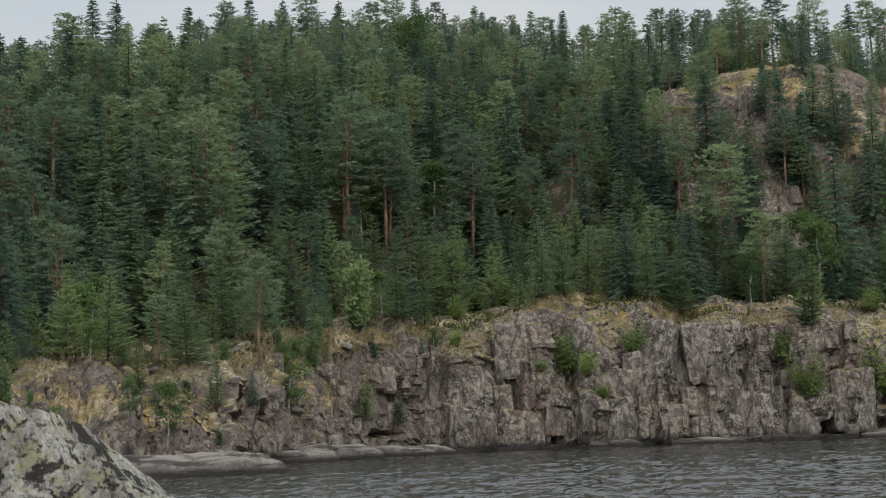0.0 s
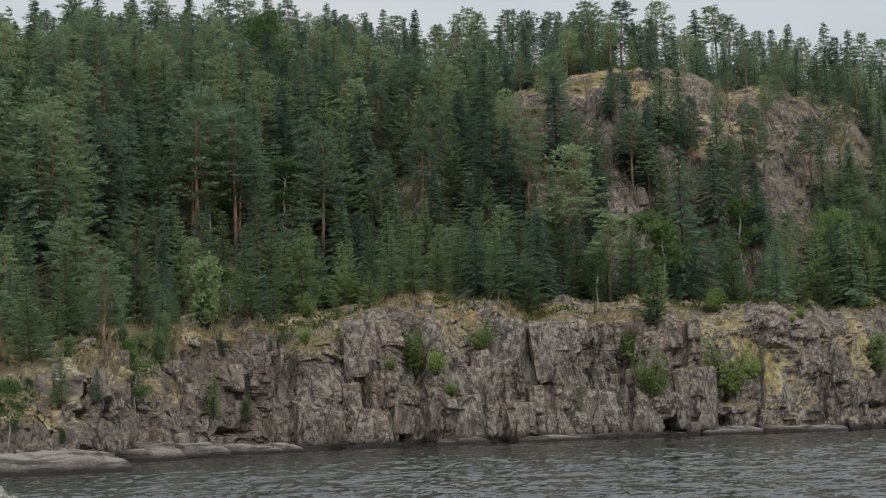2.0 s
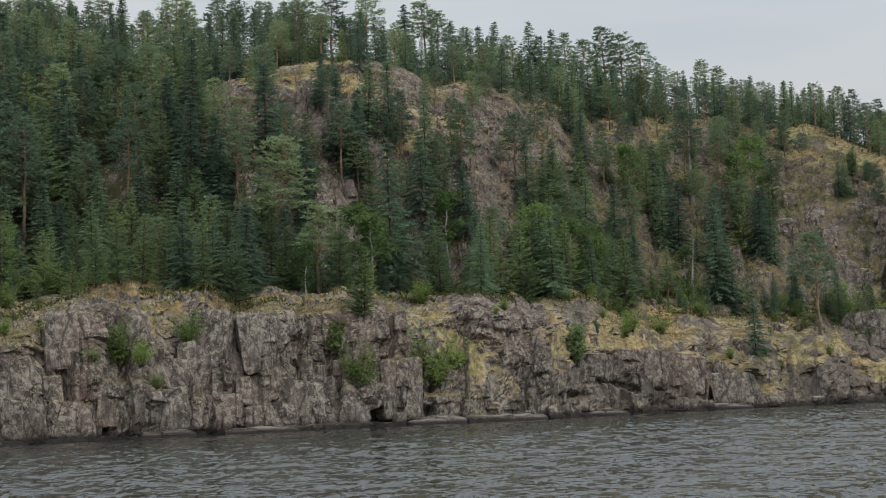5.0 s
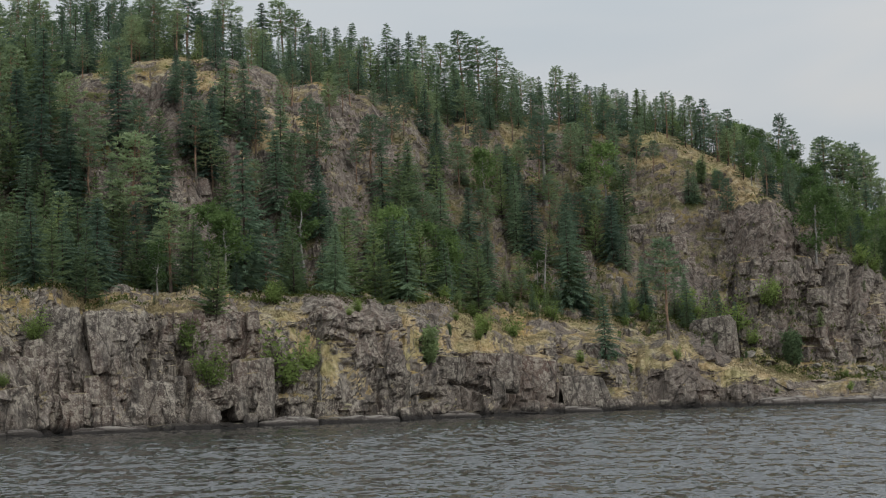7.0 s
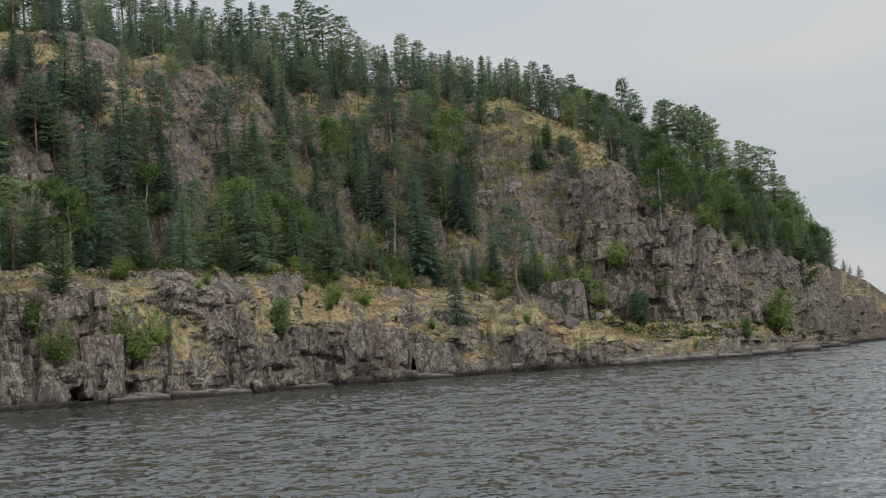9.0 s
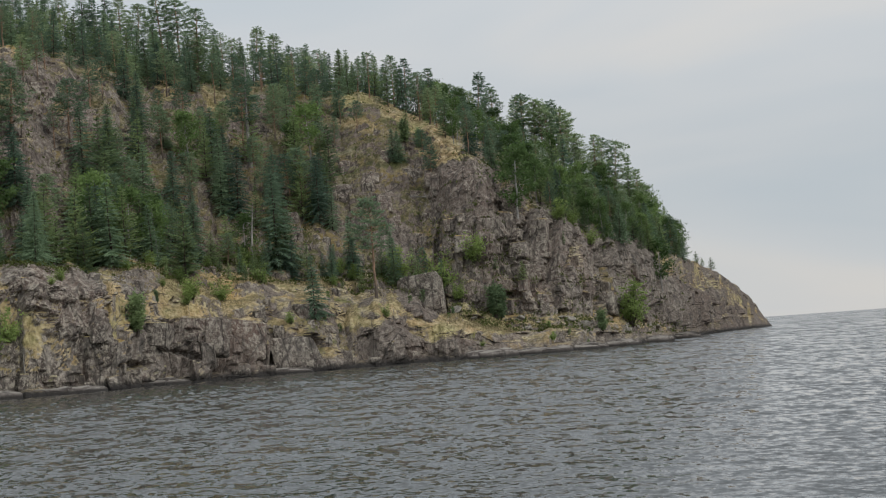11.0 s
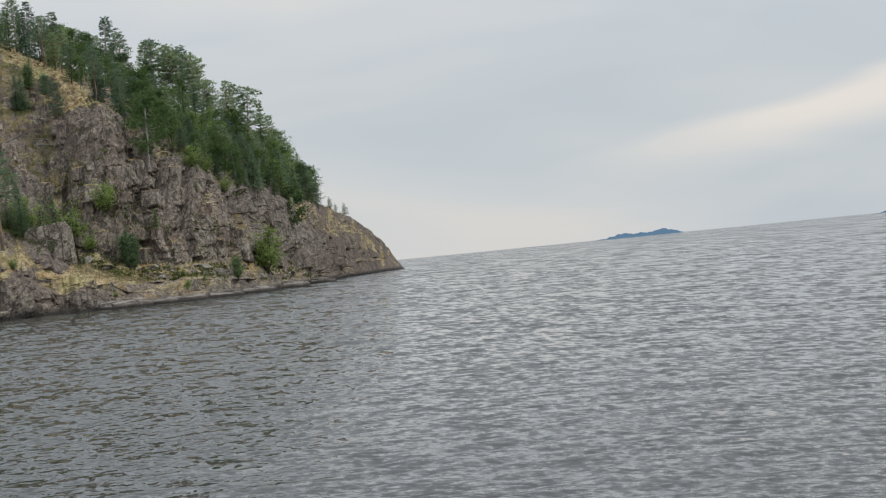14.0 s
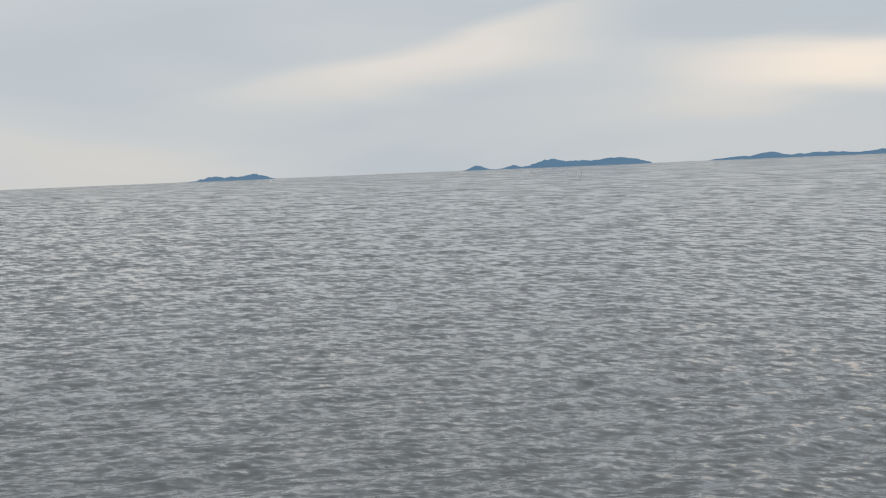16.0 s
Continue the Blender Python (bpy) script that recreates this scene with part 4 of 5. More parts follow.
for spot in ((-31.3, 15.5, 3.6, 1.75, 0.12, 501), (-26.1, 9.5, 3.2, 1.6, -0.1, 502), (-27.3, 7.0, 3.0, 1.2, 0.1, 503), (-23.4, 9.0, 2.6, 1.2, 0.1, 504), (-34.2, 9.0, 3.0, 1.0, 0.0, 505),
             (10.2, 9.0, 3.4, 1.3, 0.1, 506), (12.0, 10.0, 3.2, 1.1, -0.1, 507), (13.5, 8.0, 3.2, 1.1, 0.1, 508), (14.7, 8.0, 3.6, 1.2, 0.0, 509), (15.8, 9.0, 4.0, 1.2, 0.1, 510), (16.8, 9.0, 5.0, 1.3, -0.1, 511),
             (-16.6, 8.0, 1.8, 0.8, 0.1, 512), (-13.2, 9.0, 1.7, 0.7, -0.1, 513), (-7.1, 8.0, 2.0, 0.9, 0.1, 514), (-4.5, 10.0, 2.2, 0.9, 0.0, 515), (-1.2, 7.0, 1.8, 0.8, -0.1, 516), (3.0, 8.0, 2.0, 0.8, 0.1, 517)):
    rock_slab(*spot)

# ---- trees ----
RNG = np.random.default_rng(11)


def tube(points, radii, sides=6):
    """A tapered bent stem through the points."""
    verts, faces = [], []
    for k, (p, r) in enumerate(zip(points, radii)):
        for q in range(sides):
            a = 2 * math.pi * q / sides
            verts.append((p[0] + r * math.cos(a), p[1] + r * math.sin(a), p[2]))
        if k:
            for q in range(sides):
                b, c = (k - 1) * sides, k * sides
                faces.append((b + q, b + (q + 1) % sides, c + (q + 1) % sides, c + q))
    return verts, faces


def limb(a, b, r):
    """A thin three-sided branch."""
    a, b = Vector(a), Vector(b)
    w = (b - a).normalized()
    s = w.orthogonal().normalized() * r
    t = w.cross(s)
    pts = [a + s, a - s * 0.5 + t * 0.87, a - s * 0.5 - t * 0.87, b]
    return [tuple(p) for p in pts], [(0, 1, 3), (1, 2, 3), (2, 0, 3)]


class Heap:
    """Gathers small pieces into one mesh."""

    def __init__(self):
        self.verts, self.faces = [], []

    def add(self, verts, faces):
        k = len(self.verts)
        self.verts.extend(verts)
        self.faces.extend(tuple(i + k for i in f) for f in faces)

    def mesh(self, name, material):
        return mesh_from(name, self.verts, self.faces, material)


def sprays(origins, ways, lengths, widths, rng, flat=0.35):
    """Needle or leaf sprays: slim folded blades that start at origins and run along ways."""
    n = len(origins)
    ways = ways / (np.linalg.norm(ways, axis=1, keepdims=True) + 1e-9)
    side = np.cross(ways, rng.normal(size=(n, 3)) + (0, 0, flat))
    side = side / (np.linalg.norm(side, axis=1, keepdims=True) + 1e-9) * widths[:, None]
    tip = origins + ways * (lengths * 1.1)[:, None]
    tip[:, 2] -= lengths * 0.12
    back = ways * (lengths * rng.uniform(-0.1, 0.35, n))[:, None]
    verts = np.stack([origins + side * 1.25, tip, origins - side * 1.25 + back], 1).reshape(-1, 3)
    k = np.arange(n)[:, None] * 3
    return verts, k + (0, 1, 2)


def leafy(name, origins, ways, lengths, widths, rng, material, flat=0.35):
    v, f = sprays(np.array(origins), np.array(ways), np.array(lengths), np.array(widths), rng, flat)
    return mesh_from(name, v, f, material)


def stem(height, radius, rng, bend=0.25):
    pts, radii, off = [], [], np.zeros(2)
    for k in range(8):
        t = k / 7
        pts.append((off[0], off[1], height * t - 0.4 * (k == 0)))
        radii.append(radius * (1 - t) ** 0.8 + 0.02 + (0.35 * radius if k == 0 else 0))
        off = off + rng.normal(size=2) * bend * height / 60
    heap = Heap()
    heap.add(*tube(pts, radii, 7))
    def centre(z):
        return np.array([np.interp(z, [p[2] for p in pts], [p[i] for p in pts]) for i in (0, 1)])
    return heap, centre


def conifer(kind, seed):
    """Meshes (stem, crown) of one conifer, 15 m high. kind: pine, spruce or young. Spruces and young pines carry their needles
    on fronds of paired twigs in tiers; pines in tufts towards the ends of few, long limbs."""
    rng = np.random.default_rng(seed)
    high = 15.0
    heap, centre = stem(high, {"pine": 0.17, "spruce": 0.13, "young": 0.12}[kind], rng, 0.35 if kind == "pine" else 0.12)
    base, gap, reach, count, lift_lo, lift_hi = {
        "pine": (rng.uniform(0.26, 0.5), 0.66, 3.1, (5, 8), -0.1, 0.28),
        "young": (0.07, 0.7, 3.3, (5, 8), -0.05, 0.3),
        "spruce": (0.04, 0.55, 3.1, (6, 9), -0.45, -0.15)}[kind]
    if kind == "pine":
        for _ in range(9):
            z, a, l = rng.uniform(0.15, base) * high, rng.uniform(0, 6.28), rng.uniform(0.5, 1.6)
            c = centre(z)
            heap.add(*limb((c[0], c[1], z), (c[0] + math.cos(a) * l, c[1] + math.sin(a) * l, z - 0.1), 0.03))
    o, w, ln, wd = [], [], [], []
    z0 = z = high * base
    skew = rng.uniform(0, 6.28)
    while z < high * 0.985:
        t = (z - z0) / (high - z0)
        if kind == "pine":
            size = reach * (1 - t) ** 0.7 * (0.6 + 0.4 * min(1.0, t * 3)) + 0.25
        else:
            size = reach * (1 - t) ** 0.92 * min(1.0, 0.75 + t * 3) + 0.18
        size *= rng.uniform(0.78, 1.18)
        c = centre(z)
        n = rng.integers(*count)
        spin = rng.uniform(0, 6.283)
        for k in range(n):
            a = spin + 6.283 * (k + rng.uniform(-0.3, 0.3)) / n
            l = size * rng.uniform(0.6, 1.12) * (1 + 0.2 * math.cos(a - skew))
            lift = rng.uniform(lift_lo, lift_hi) + (0.6 * t if kind == "spruce" else 0.25 * t)
            d = np.array([math.cos(a), math.sin(a), lift])
            across = np.array([-d[1], d[0], 0.0])
            start = np.array([c[0], c[1], z + rng.uniform(-0.2, 0.2)])
            if kind != "spruce" and l > 0.8:
                heap.add(*limb(start, start + d * l * 0.9, 0.035))
            if kind == "pine":
                m = max(2, int(l * 2.6))
                f = np.concatenate([[1.0], rng.uniform(0.4, 1.0, m)])
                hub = start + d * l * f[:, None] + across * (rng.normal(size=len(f)) * 0.22 * l * (1.2 - f * 0.5))[:, None]
                hub[:, 2] += 0.1 * l * f ** 2 + rng.normal(size=len(f)) * 0.08
                hub = np.repeat(hub, 5, 0)
                m = len(hub)
                p = hub + rng.normal(size=(m, 3)) * (0.12, 0.12, 0.05)
                dirs = rng.normal(size=(m, 3)) * (0.8, 0.8, 0.3) + d * 0.5 + (0, 0, 0.3)
                long, broad = rng.uniform(0.32, 0.62, m), rng.uniform(0.058, 0.098, m)
            else:
                m = max(3, int(l / 0.28))
                f = np.repeat(np.linspace(0.16, 1.0, m), 2) + rng.uniform(-0.05, 0.05, 2 * m)
                sign = np.tile((-1.0, 1.0), m)
                p = start + d * l * f[:, None]
                p[:, 2] += (-0.14 if kind == "spruce" else 0.1) * l * f * f
                turn = sign * rng.uniform(0.35, 1.1, 2 * m)
                dirs = d + across * turn[:, None]
                dirs[:, 2] = lift * 0.7 + rng.normal(size=2 * m) * 0.2 + (-0.25 if kind == "spruce" else 0.2)
                long = (0.3 + 0.5 * l * (1.05 - f) * 0.6) * rng.uniform(0.75, 1.25, 2 * m)
                broad = rng.uniform(0.075, 0.125, 2 * m) * (1.1 if kind == "young" else 1.0)
            o += list(p)
            w += list(dirs)
            ln += list(long)
            wd += list(broad)
        z += gap * rng.uniform(0.8, 1.2)
    m = 12
    o += [np.array([*centre(high), high - 0.35])] * m
    w += list(rng.normal(size=(m, 3)) * 0.25 + (0, 0, 0.8))
    ln += list(rng.uniform(0.25, 0.6, m))
    wd += [0.04] * m
    bark = MAT_PINE_BARK if kind == "pine" else MAT_SPRUCE_BARK
    leaf = {"pine": MAT_PINE, "spruce": MAT_SPRUCE, "young": MAT_YOUNG}[kind]
    return heap.mesh(kind + "_stem", bark), leafy(kind + "_crown", o, w, ln, wd, rng, leaf, 0.4)


def broadleaf(seed, material=None, slim=1.0, bare=0.25, count=1700):
    """Meshes (stem, crown) of a birch or aspen, 10 m high."""
    rng = np.random.default_rng(seed)
    high = 10.0
    heap, centre = stem(high * 0.96, 0.11, rng, 0.5)
    o, w, ln, wd = [], [], [], []
    for k in range(34):
        t = rng.uniform(bare, 0.97)
        z = high * t
        size = 2.0 * slim * math.sin(min(1, (t - bare) / (1 - bare) + 0.18) * 2.75) ** 0.8 + 0.25
        a = rng.uniform(0, 6.283)
        start = np.array([*centre(z), z])
        tip = start + np.array([math.cos(a), math.sin(a), rng.uniform(0.2, 0.8)]) * size * rng.uniform(0.6, 1.1)
        heap.add(*limb(start, tip, 0.03))
        m = count // 34
        f = rng.uniform(0.35, 1.08, m)[:, None]
        p = start + (tip - start) * f + rng.normal(size=(m, 3)) * (0.32, 0.32, 0.28)
        o += list(p)
        w += list(rng.normal(size=(m, 3)) + (0, 0, -0.35))
        ln += list(rng.uniform(0.2, 0.36, m))
        wd += list(rng.uniform(0.07, 0.12, m))
    return heap.mesh("birch_stem", MAT_BIRCH_BARK), leafy("birch_crown", o, w, ln, wd, rng, material or MAT_BIRCH)


def bush(seed, material, upright=0.3, count=1200):
    """Meshes (stem, crown) of a shrub, 3 m high."""
    rng = np.random.default_rng(seed)
    heap = Heap()
    o, w, ln, wd = [], [], [], []
    for k in range(20):
        a, out = rng.uniform(0, 6.283), rng.uniform(0.1, 1.6) * (1 - upright)
        tip = np.array([math.cos(a) * out, math.sin(a) * out, rng.uniform(0.7, 2.9)])
        heap.add(*limb((0.05 * math.cos(a), 0.05 * math.sin(a), -0.3), tip, 0.035))
        m = count // 20
        f = rng.uniform(0.25, 1.03, m)[:, None]
        o += list(tip * f + rng.normal(size=(m, 3)) * (0.2, 0.2, 0.18) * (1 - 0.5 * upright))
        w += list(rng.normal(size=(m, 3)) * (1 - 0.6 * upright) + (0, 0, 0.2 + upright))
        ln += list(rng.uniform(0.11, 0.24, m))
        wd += list(rng.uniform(0.035, 0.07, m))
    return heap.mesh("bush_stems", MAT_SPRUCE_BARK), leafy("bush_crown", o, w, ln, wd, rng, material)


def snag(seed):
    """A dead standing stem, 10 m high, with a few bare limbs."""
    rng = np.random.default_rng(seed)
    heap, centre = stem(10.0, 0.16, rng, 0.3)
    for _ in range(22):
        z, a, l = rng.uniform(3.5, 9.6), rng.uniform(0, 6.283), rng.uniform(0.5, 1.7)
        c = centre(z)
        heap.add(*limb((c[0], c[1], z), (c[0] + math.cos(a) * l, c[1] + math.sin(a) * l, z + rng.uniform(-0.3, 0.6)), 0.035))
    return heap.mesh("dead_stem", MAT_DEAD), None


def thing(name, meshes, label, category, group):
    top = new(name)
    top.empty_display_size = 0.5
    tagged(top, label, category, group)
    part("trunk" if category == "tree" else "stem", meshes[0], top)
    if meshes[1]:
        part("crown" if category == "tree" else "foliage", meshes[1], top)
    return top


KINDS = {
    "pine": (15.0, [conifer("pine", k) for k in range(5)], "pine_tree", "tall pine with bare reddish trunk and dark green crown", "tree"),
    "spruce": (15.0, [conifer("spruce", k) for k in range(20, 25)], "spruce_tree", "slender dark green spruce standing in the hillside forest", "tree"),
    "young": (15.0, [conifer("young", k) for k in range(40, 44)], "young_pine_tree", "bushy young pine with light green upswept branches", "tree"),
    "birch": (10.0, [broadleaf(k) for k in range(60, 63)], "birch_tree", "slim birch with pale stem and light green leaves", "tree"),
    "bush": (3.0, [bush(k, MAT_SHRUB) for k in range(80, 83)], "leafy_bush", "bright green leafy bush rooted in the cliff", "bush"),
    "juniper": (3.0, [bush(k, MAT_YOUNG, 0.8, 2000) for k in range(90, 92)], "juniper_bush", "dense upright dark green juniper on dry grass", "bush"),
    "snag": (10.0, [snag(k) for k in range(100, 102)], "dead_tree", "bare grey dead tree standing on the slope", "tree"),
}
MASTERS = {}
LEFT_OVER = []
MADE = {}


def ground_at(az, station):
    i = int(np.argmin(np.abs(AZ - az)))
    j = int(np.argmin(np.abs(GS[:, 0] - station)))
    i = min(max(i, 0), N_AZ - 1)
    return Vector((GX[j, i], GY[j, i], GZ[j, i]))


def ground_seen(az, el):
    """The lowest place of the slope at that bearing and height angle, over the shore."""
    i = int(np.argmin(np.abs(AZ - az)))
    up = np.degrees(np.arctan2(GZ[:, i] - EYE_Z, np.hypot(GX[:, i], GY[:, i])))
    j = np.where((GS[:, i] > 2.0) & (up >= el))[0][0]
    return Vector((GX[j, i], GY[j, i], GZ[j, i]))


def plant(kind, place, height, wide=1.0, lean=0.0, label=""):
    full, shapes, name, label, category = KINDS[kind]
    k = int(RNG.integers(len(shapes)))
    s = height / full
    m = (Matrix.Translation(place - Vector((0, 0, 0.1))) @ Euler((radians(RNG.normal() * 1.5 + lean), radians(RNG.normal() * 1.5), RNG.uniform(0, 6.283))).to_matrix().to_4x4())
    if MADE.get(kind, 0) >= 300:
        LEFT_OVER.append((kind, k, m, s, wide))
        return
    MADE[kind] = MADE.get(kind, 0) + 1
    key = (kind, k)
    if key not in MASTERS:
        MASTERS[key] = ob = thing(name, shapes[k], label, category, name + "s on the hill")
        ob.matrix_basis = m
    else:
        ob = copy_thing(MASTERS[key], m)
        ob["label"] = KINDS[kind][3]
    ob.scale = (s * wide, s * wide, s)
    if label:
        ob["label"] = label


# single trees that stand out: (bearing, station, height)
SINGLES = {
    "pine": ((-30.57, 6.2, 18.8), (-28.39, 6.22, 19.4), (-25.68, 6.19, 24.3), (-24.23, 6.19, 22.6), (-28.82, 3.79, 11.3), (-21.1, 6.17, 19.4), (-12.34, 6.0, 21.5), (3.12, 6.58, 11.0), (6.25, 3.83, 16.7), (2.01, 6.46, 16.2), (-8.01, 6.26, 11.9), (-12.56, 6.45, 12.8), (-10.71, 6.72, 10.7), (-5.35, 6.56, 8.4), (-12.17, 6.23, 12.3), (-14.54, 6.3, 12.8), (-4.84, 6.59, 8.1)),
    "birch": ((-25.12, 6.22, 15.4), (-22.47, 6.25, 12.8), (-27.49, 3.18, 9.2), (-31.68, 3.08, 5.4), (-21.88, 6.01, 10.1), (-3.5, 5.59, 10.4), (11.55, 6.45, 14.9), (16.1, 6.32, 11.8), (-23.14, 7.0, 18.6), (-24.58, 6.73, 6.8), (-25.5, 6.49, 13.0)),
    "young": ((-27.56, 5.45, 13.6), (-24.04, 4.6, 10.3), (-35.28, 4.0, 8.0), (-33.99, 3.75, 8.5), (-19.44, 5.45, 10.1), (-17.15, 5.45, 9.7), (-16.26, 5.45, 10.7), (-14.99, 4.7, 8.7), (-17.95, 4.6, 9.5), (-9.72, 3.79, 9.3), (-7.88, 5.91, 5.0), (-13.94, 4.9, 10.2), (-13.42, 5.41, 7.6), (-3.4, 5.82, 10.4), (-5.19, 5.95, 9.8), (-30.21, 3.39, 4.7), (-25.02, 3.15, 5.6), (-32.81, 3.85, 4.6), (-36.41, 5.36, 5.9), (-31.26, 4.2, 7.7), (-23.15, 5.18, 6.5), (-25.21, 4.9, 5.7), (-20.54, 5.5, 8.6), (-18.74, 4.7, 7.7), (-9.77, 3.85, 8.3), (17.5, 6.92, 3.0), (18.05, 7.0, 3.6), (17.75, 6.95, 2.2)),
    "spruce": ((-26.33, 5.95, 3.8), (-8.44, 5.27, 21.4), (3.97, 3.45, 10.3), (2.95, 5.68, 16.8), (-37.15, 5.36, 11.8), (-26.73, 5.55, 8.0), (-13.91, 5.41, 9.3), (-5.56, 5.0, 9.6), (-37.34, 5.23, 16.3), (-20.51, 6.48, 12.8)),
    "bush": ((-18.05, 3.32, 5.8), (-15.65, 3.64, 3.9), (-16.99, 3.2, 1.9), (-10.16, 3.51, 4.6), (-9.71, 3.24, 5.7), (-17.46, 3.26, 3.2), (-7.11, 3.18, 8.0), (-6.29, 3.32, 3.8), (-0.09, 3.67, 3.7), (0.96, 3.89, 3.8), (8.58, 6.01, 7.2), (9.78, 6.16, 5.5), (9.2, 5.95, 3.6), (15.13, 5.64, 8.8)),
    "juniper": ((-10.58, 3.63, 4.0), (-2.27, 3.26, 5.7), (10.64, 5.64, 6.1), (7.65, 6.62, 4.6), (8.23, 6.65, 4.3), (10.49, 5.59, 6.2), (14.22, 4.3, 4.2)),
    "snag": ((2.06, 5.68, 11.1), (2.19, 6.45, 19.5), (-5.81, 3.04, 4.5)),
}
RIDGE_A = (("pine", -36.76, 7.9, 11.8), ("pine", -35.32, 7.8, 15.9), ("spruce", -34.34, 7.9, 16.7), ("spruce", -33.52, 7.6, 16.2), ("pine", -32.39, 7.8, 11.4), ("spruce", -31.1, 7.6, 13.7), ("pine", -30.67, 7.9, 10.5), ("pine", -29.7, 7.8, 13.4), ("spruce", -28.8, 7.8, 15.4), ("spruce", -27.69, 7.8, 14.7), ("pine", -26.68, 7.9, 15.0), ("spruce", -25.67, 7.9, 15.1), ("pine", -24.66, 7.8, 15.3), ("pine", -23.84, 7.9, 16.6), ("spruce", -22.82, 7.9, 15.7), ("pine", -22.22, 7.8, 14.1), ("spruce", -20.8, 7.8, 14.5))
RIDGE_B = (("spruce", -20.54, 7.7, 13.4), ("pine", -20.15, 7.9, 12.2), ("spruce", -18.85, 7.7, 14.3), ("pine", -18.36, 7.8, 12.8), ("spruce", -17.61, 7.9, 13.6), ("pine", -16.83, 7.7, 10.9), ("pine", -15.78, 7.9, 13.6), ("pine", -15.39, 7.8, 12.2), ("pine", -14.33, 7.9, 14.0), ("pine", -13.67, 7.6, 12.9), ("pine", -12.88, 7.6, 11.2), ("pine", -11.38, 7.1, 14.3), ("pine", -10.27, 7.0, 13.7), ("pine", -9.06, 7.1, 13.0), ("spruce", -7.66, 7.7, 13.5), ("pine", -6.99, 7.7, 15.1), ("pine", -6.56, 7.6, 12.9), ("spruce", -6.03, 7.6, 12.0))
RIDGE_C = (("pine", -5.64, 7.7, 9.9), ("spruce", -5.08, 7.9, 11.7), ("spruce", -4.57, 7.6, 13.4), ("pine", -4.1, 7.6, 9.8), ("spruce", -3.27, 7.6, 14.1), ("pine", -2.9, 7.6, 10.4), ("spruce", -2.49, 7.7, 13.6), ("pine", -2.01, 7.9, 13.6), ("pine", -1.43, 7.6, 12.5), ("pine", -0.58, 7.6, 17.5), ("pine", 0.02, 7.6, 16.8), ("pine", 0.52, 7.0, 15.3), ("spruce", 1.15, 7.5, 11.1), ("pine", 1.71, 7.5, 8.9), ("pine", 2.6, 7.9, 12.7), ("pine", 3.25, 7.8, 10.8), ("young", 3.59, 7.1, 8.3), ("spruce", -1.25, 7.1, 9.5), ("spruce", -0.85, 7.15, 10.5), ("spruce", -0.3, 7.1, 10.0), ("spruce", 0.25, 7.1, 9.5), ("young", -0.6, 7.05, 7.5), ("spruce", 0.8, 7.1, 8.5))
RIDGE_D = (("pine", 3.93, 7.3, 8.4), ("young", 4.39, 7.1, 8.4), ("young", 4.99, 7.6, 8.5), ("young", 5.49, 7.0, 9.6), ("young", 6.0, 7.9, 8.4), ("birch", 6.68, 7.9, 8.0), ("pine", 7.41, 7.0, 11.4), ("pine", 7.82, 7.3, 11.8), ("pine", 8.19, 7.7, 9.5), ("pine", 8.64, 7.3, 11.5), ("pine", 9.15, 7.8, 9.2), ("pine", 9.52, 7.8, 8.3), ("pine", 10.38, 7.9, 14.0), ("pine", 10.84, 7.8, 12.7), ("pine", 11.59, 7.9, 13.2), ("pine", 12.53, 7.8, 14.2), ("pine", 12.9, 7.9, 15.0), ("pine", 13.26, 7.9, 14.4))
RIDGE_E = (("pine", 11.96, 7.8, 14.8), ("pine", 12.29, 7.8, 13.9), ("pine", 12.74, 7.8, 14.3), ("pine", 13.13, 8.0, 15.5), ("pine", 13.49, 7.9, 12.2), ("pine", 13.82, 7.9, 11.1), ("pine", 14.31, 7.8, 13.2), ("pine", 14.7, 7.8, 15.1), ("pine", 14.97, 7.8, 16.5), ("young", 15.38, 7.8, 14.9), ("pine", 15.75, 7.9, 14.4), ("birch", 15.97, 7.9, 12.7), ("birch", 16.22, 7.8, 12.0), ("young", 16.5, 7.6, 10.8), ("birch", 16.67, 7.1, 8.5), ("birch", 16.76, 8.0, 6.5))
for kind, spots in SINGLES.items():
    for az, station, height in spots:
        wide = {"young": 1.25, "bush": 1.35, "juniper": 1.5}.get(kind, 1.2)
        plant(kind, ground_at(az, station), height, 1.9 if az > 17 else wide)
for row in (RIDGE_A, RIDGE_B, RIDGE_C, RIDGE_D, RIDGE_E):
    for kind, az, station, height in row:
        plant(kind, ground_at(az, station), height, 1.45 if az < 7 else 1.15, 0.0, "conifer on the ridge against the sky" if kind in ("pine", "spruce") else "")

plant("snag", ground_seen(2.2, 6.6), 15.5, 1.3)
plant("snag", ground_seen(9.6, 7.0), 9.0, 0.9)


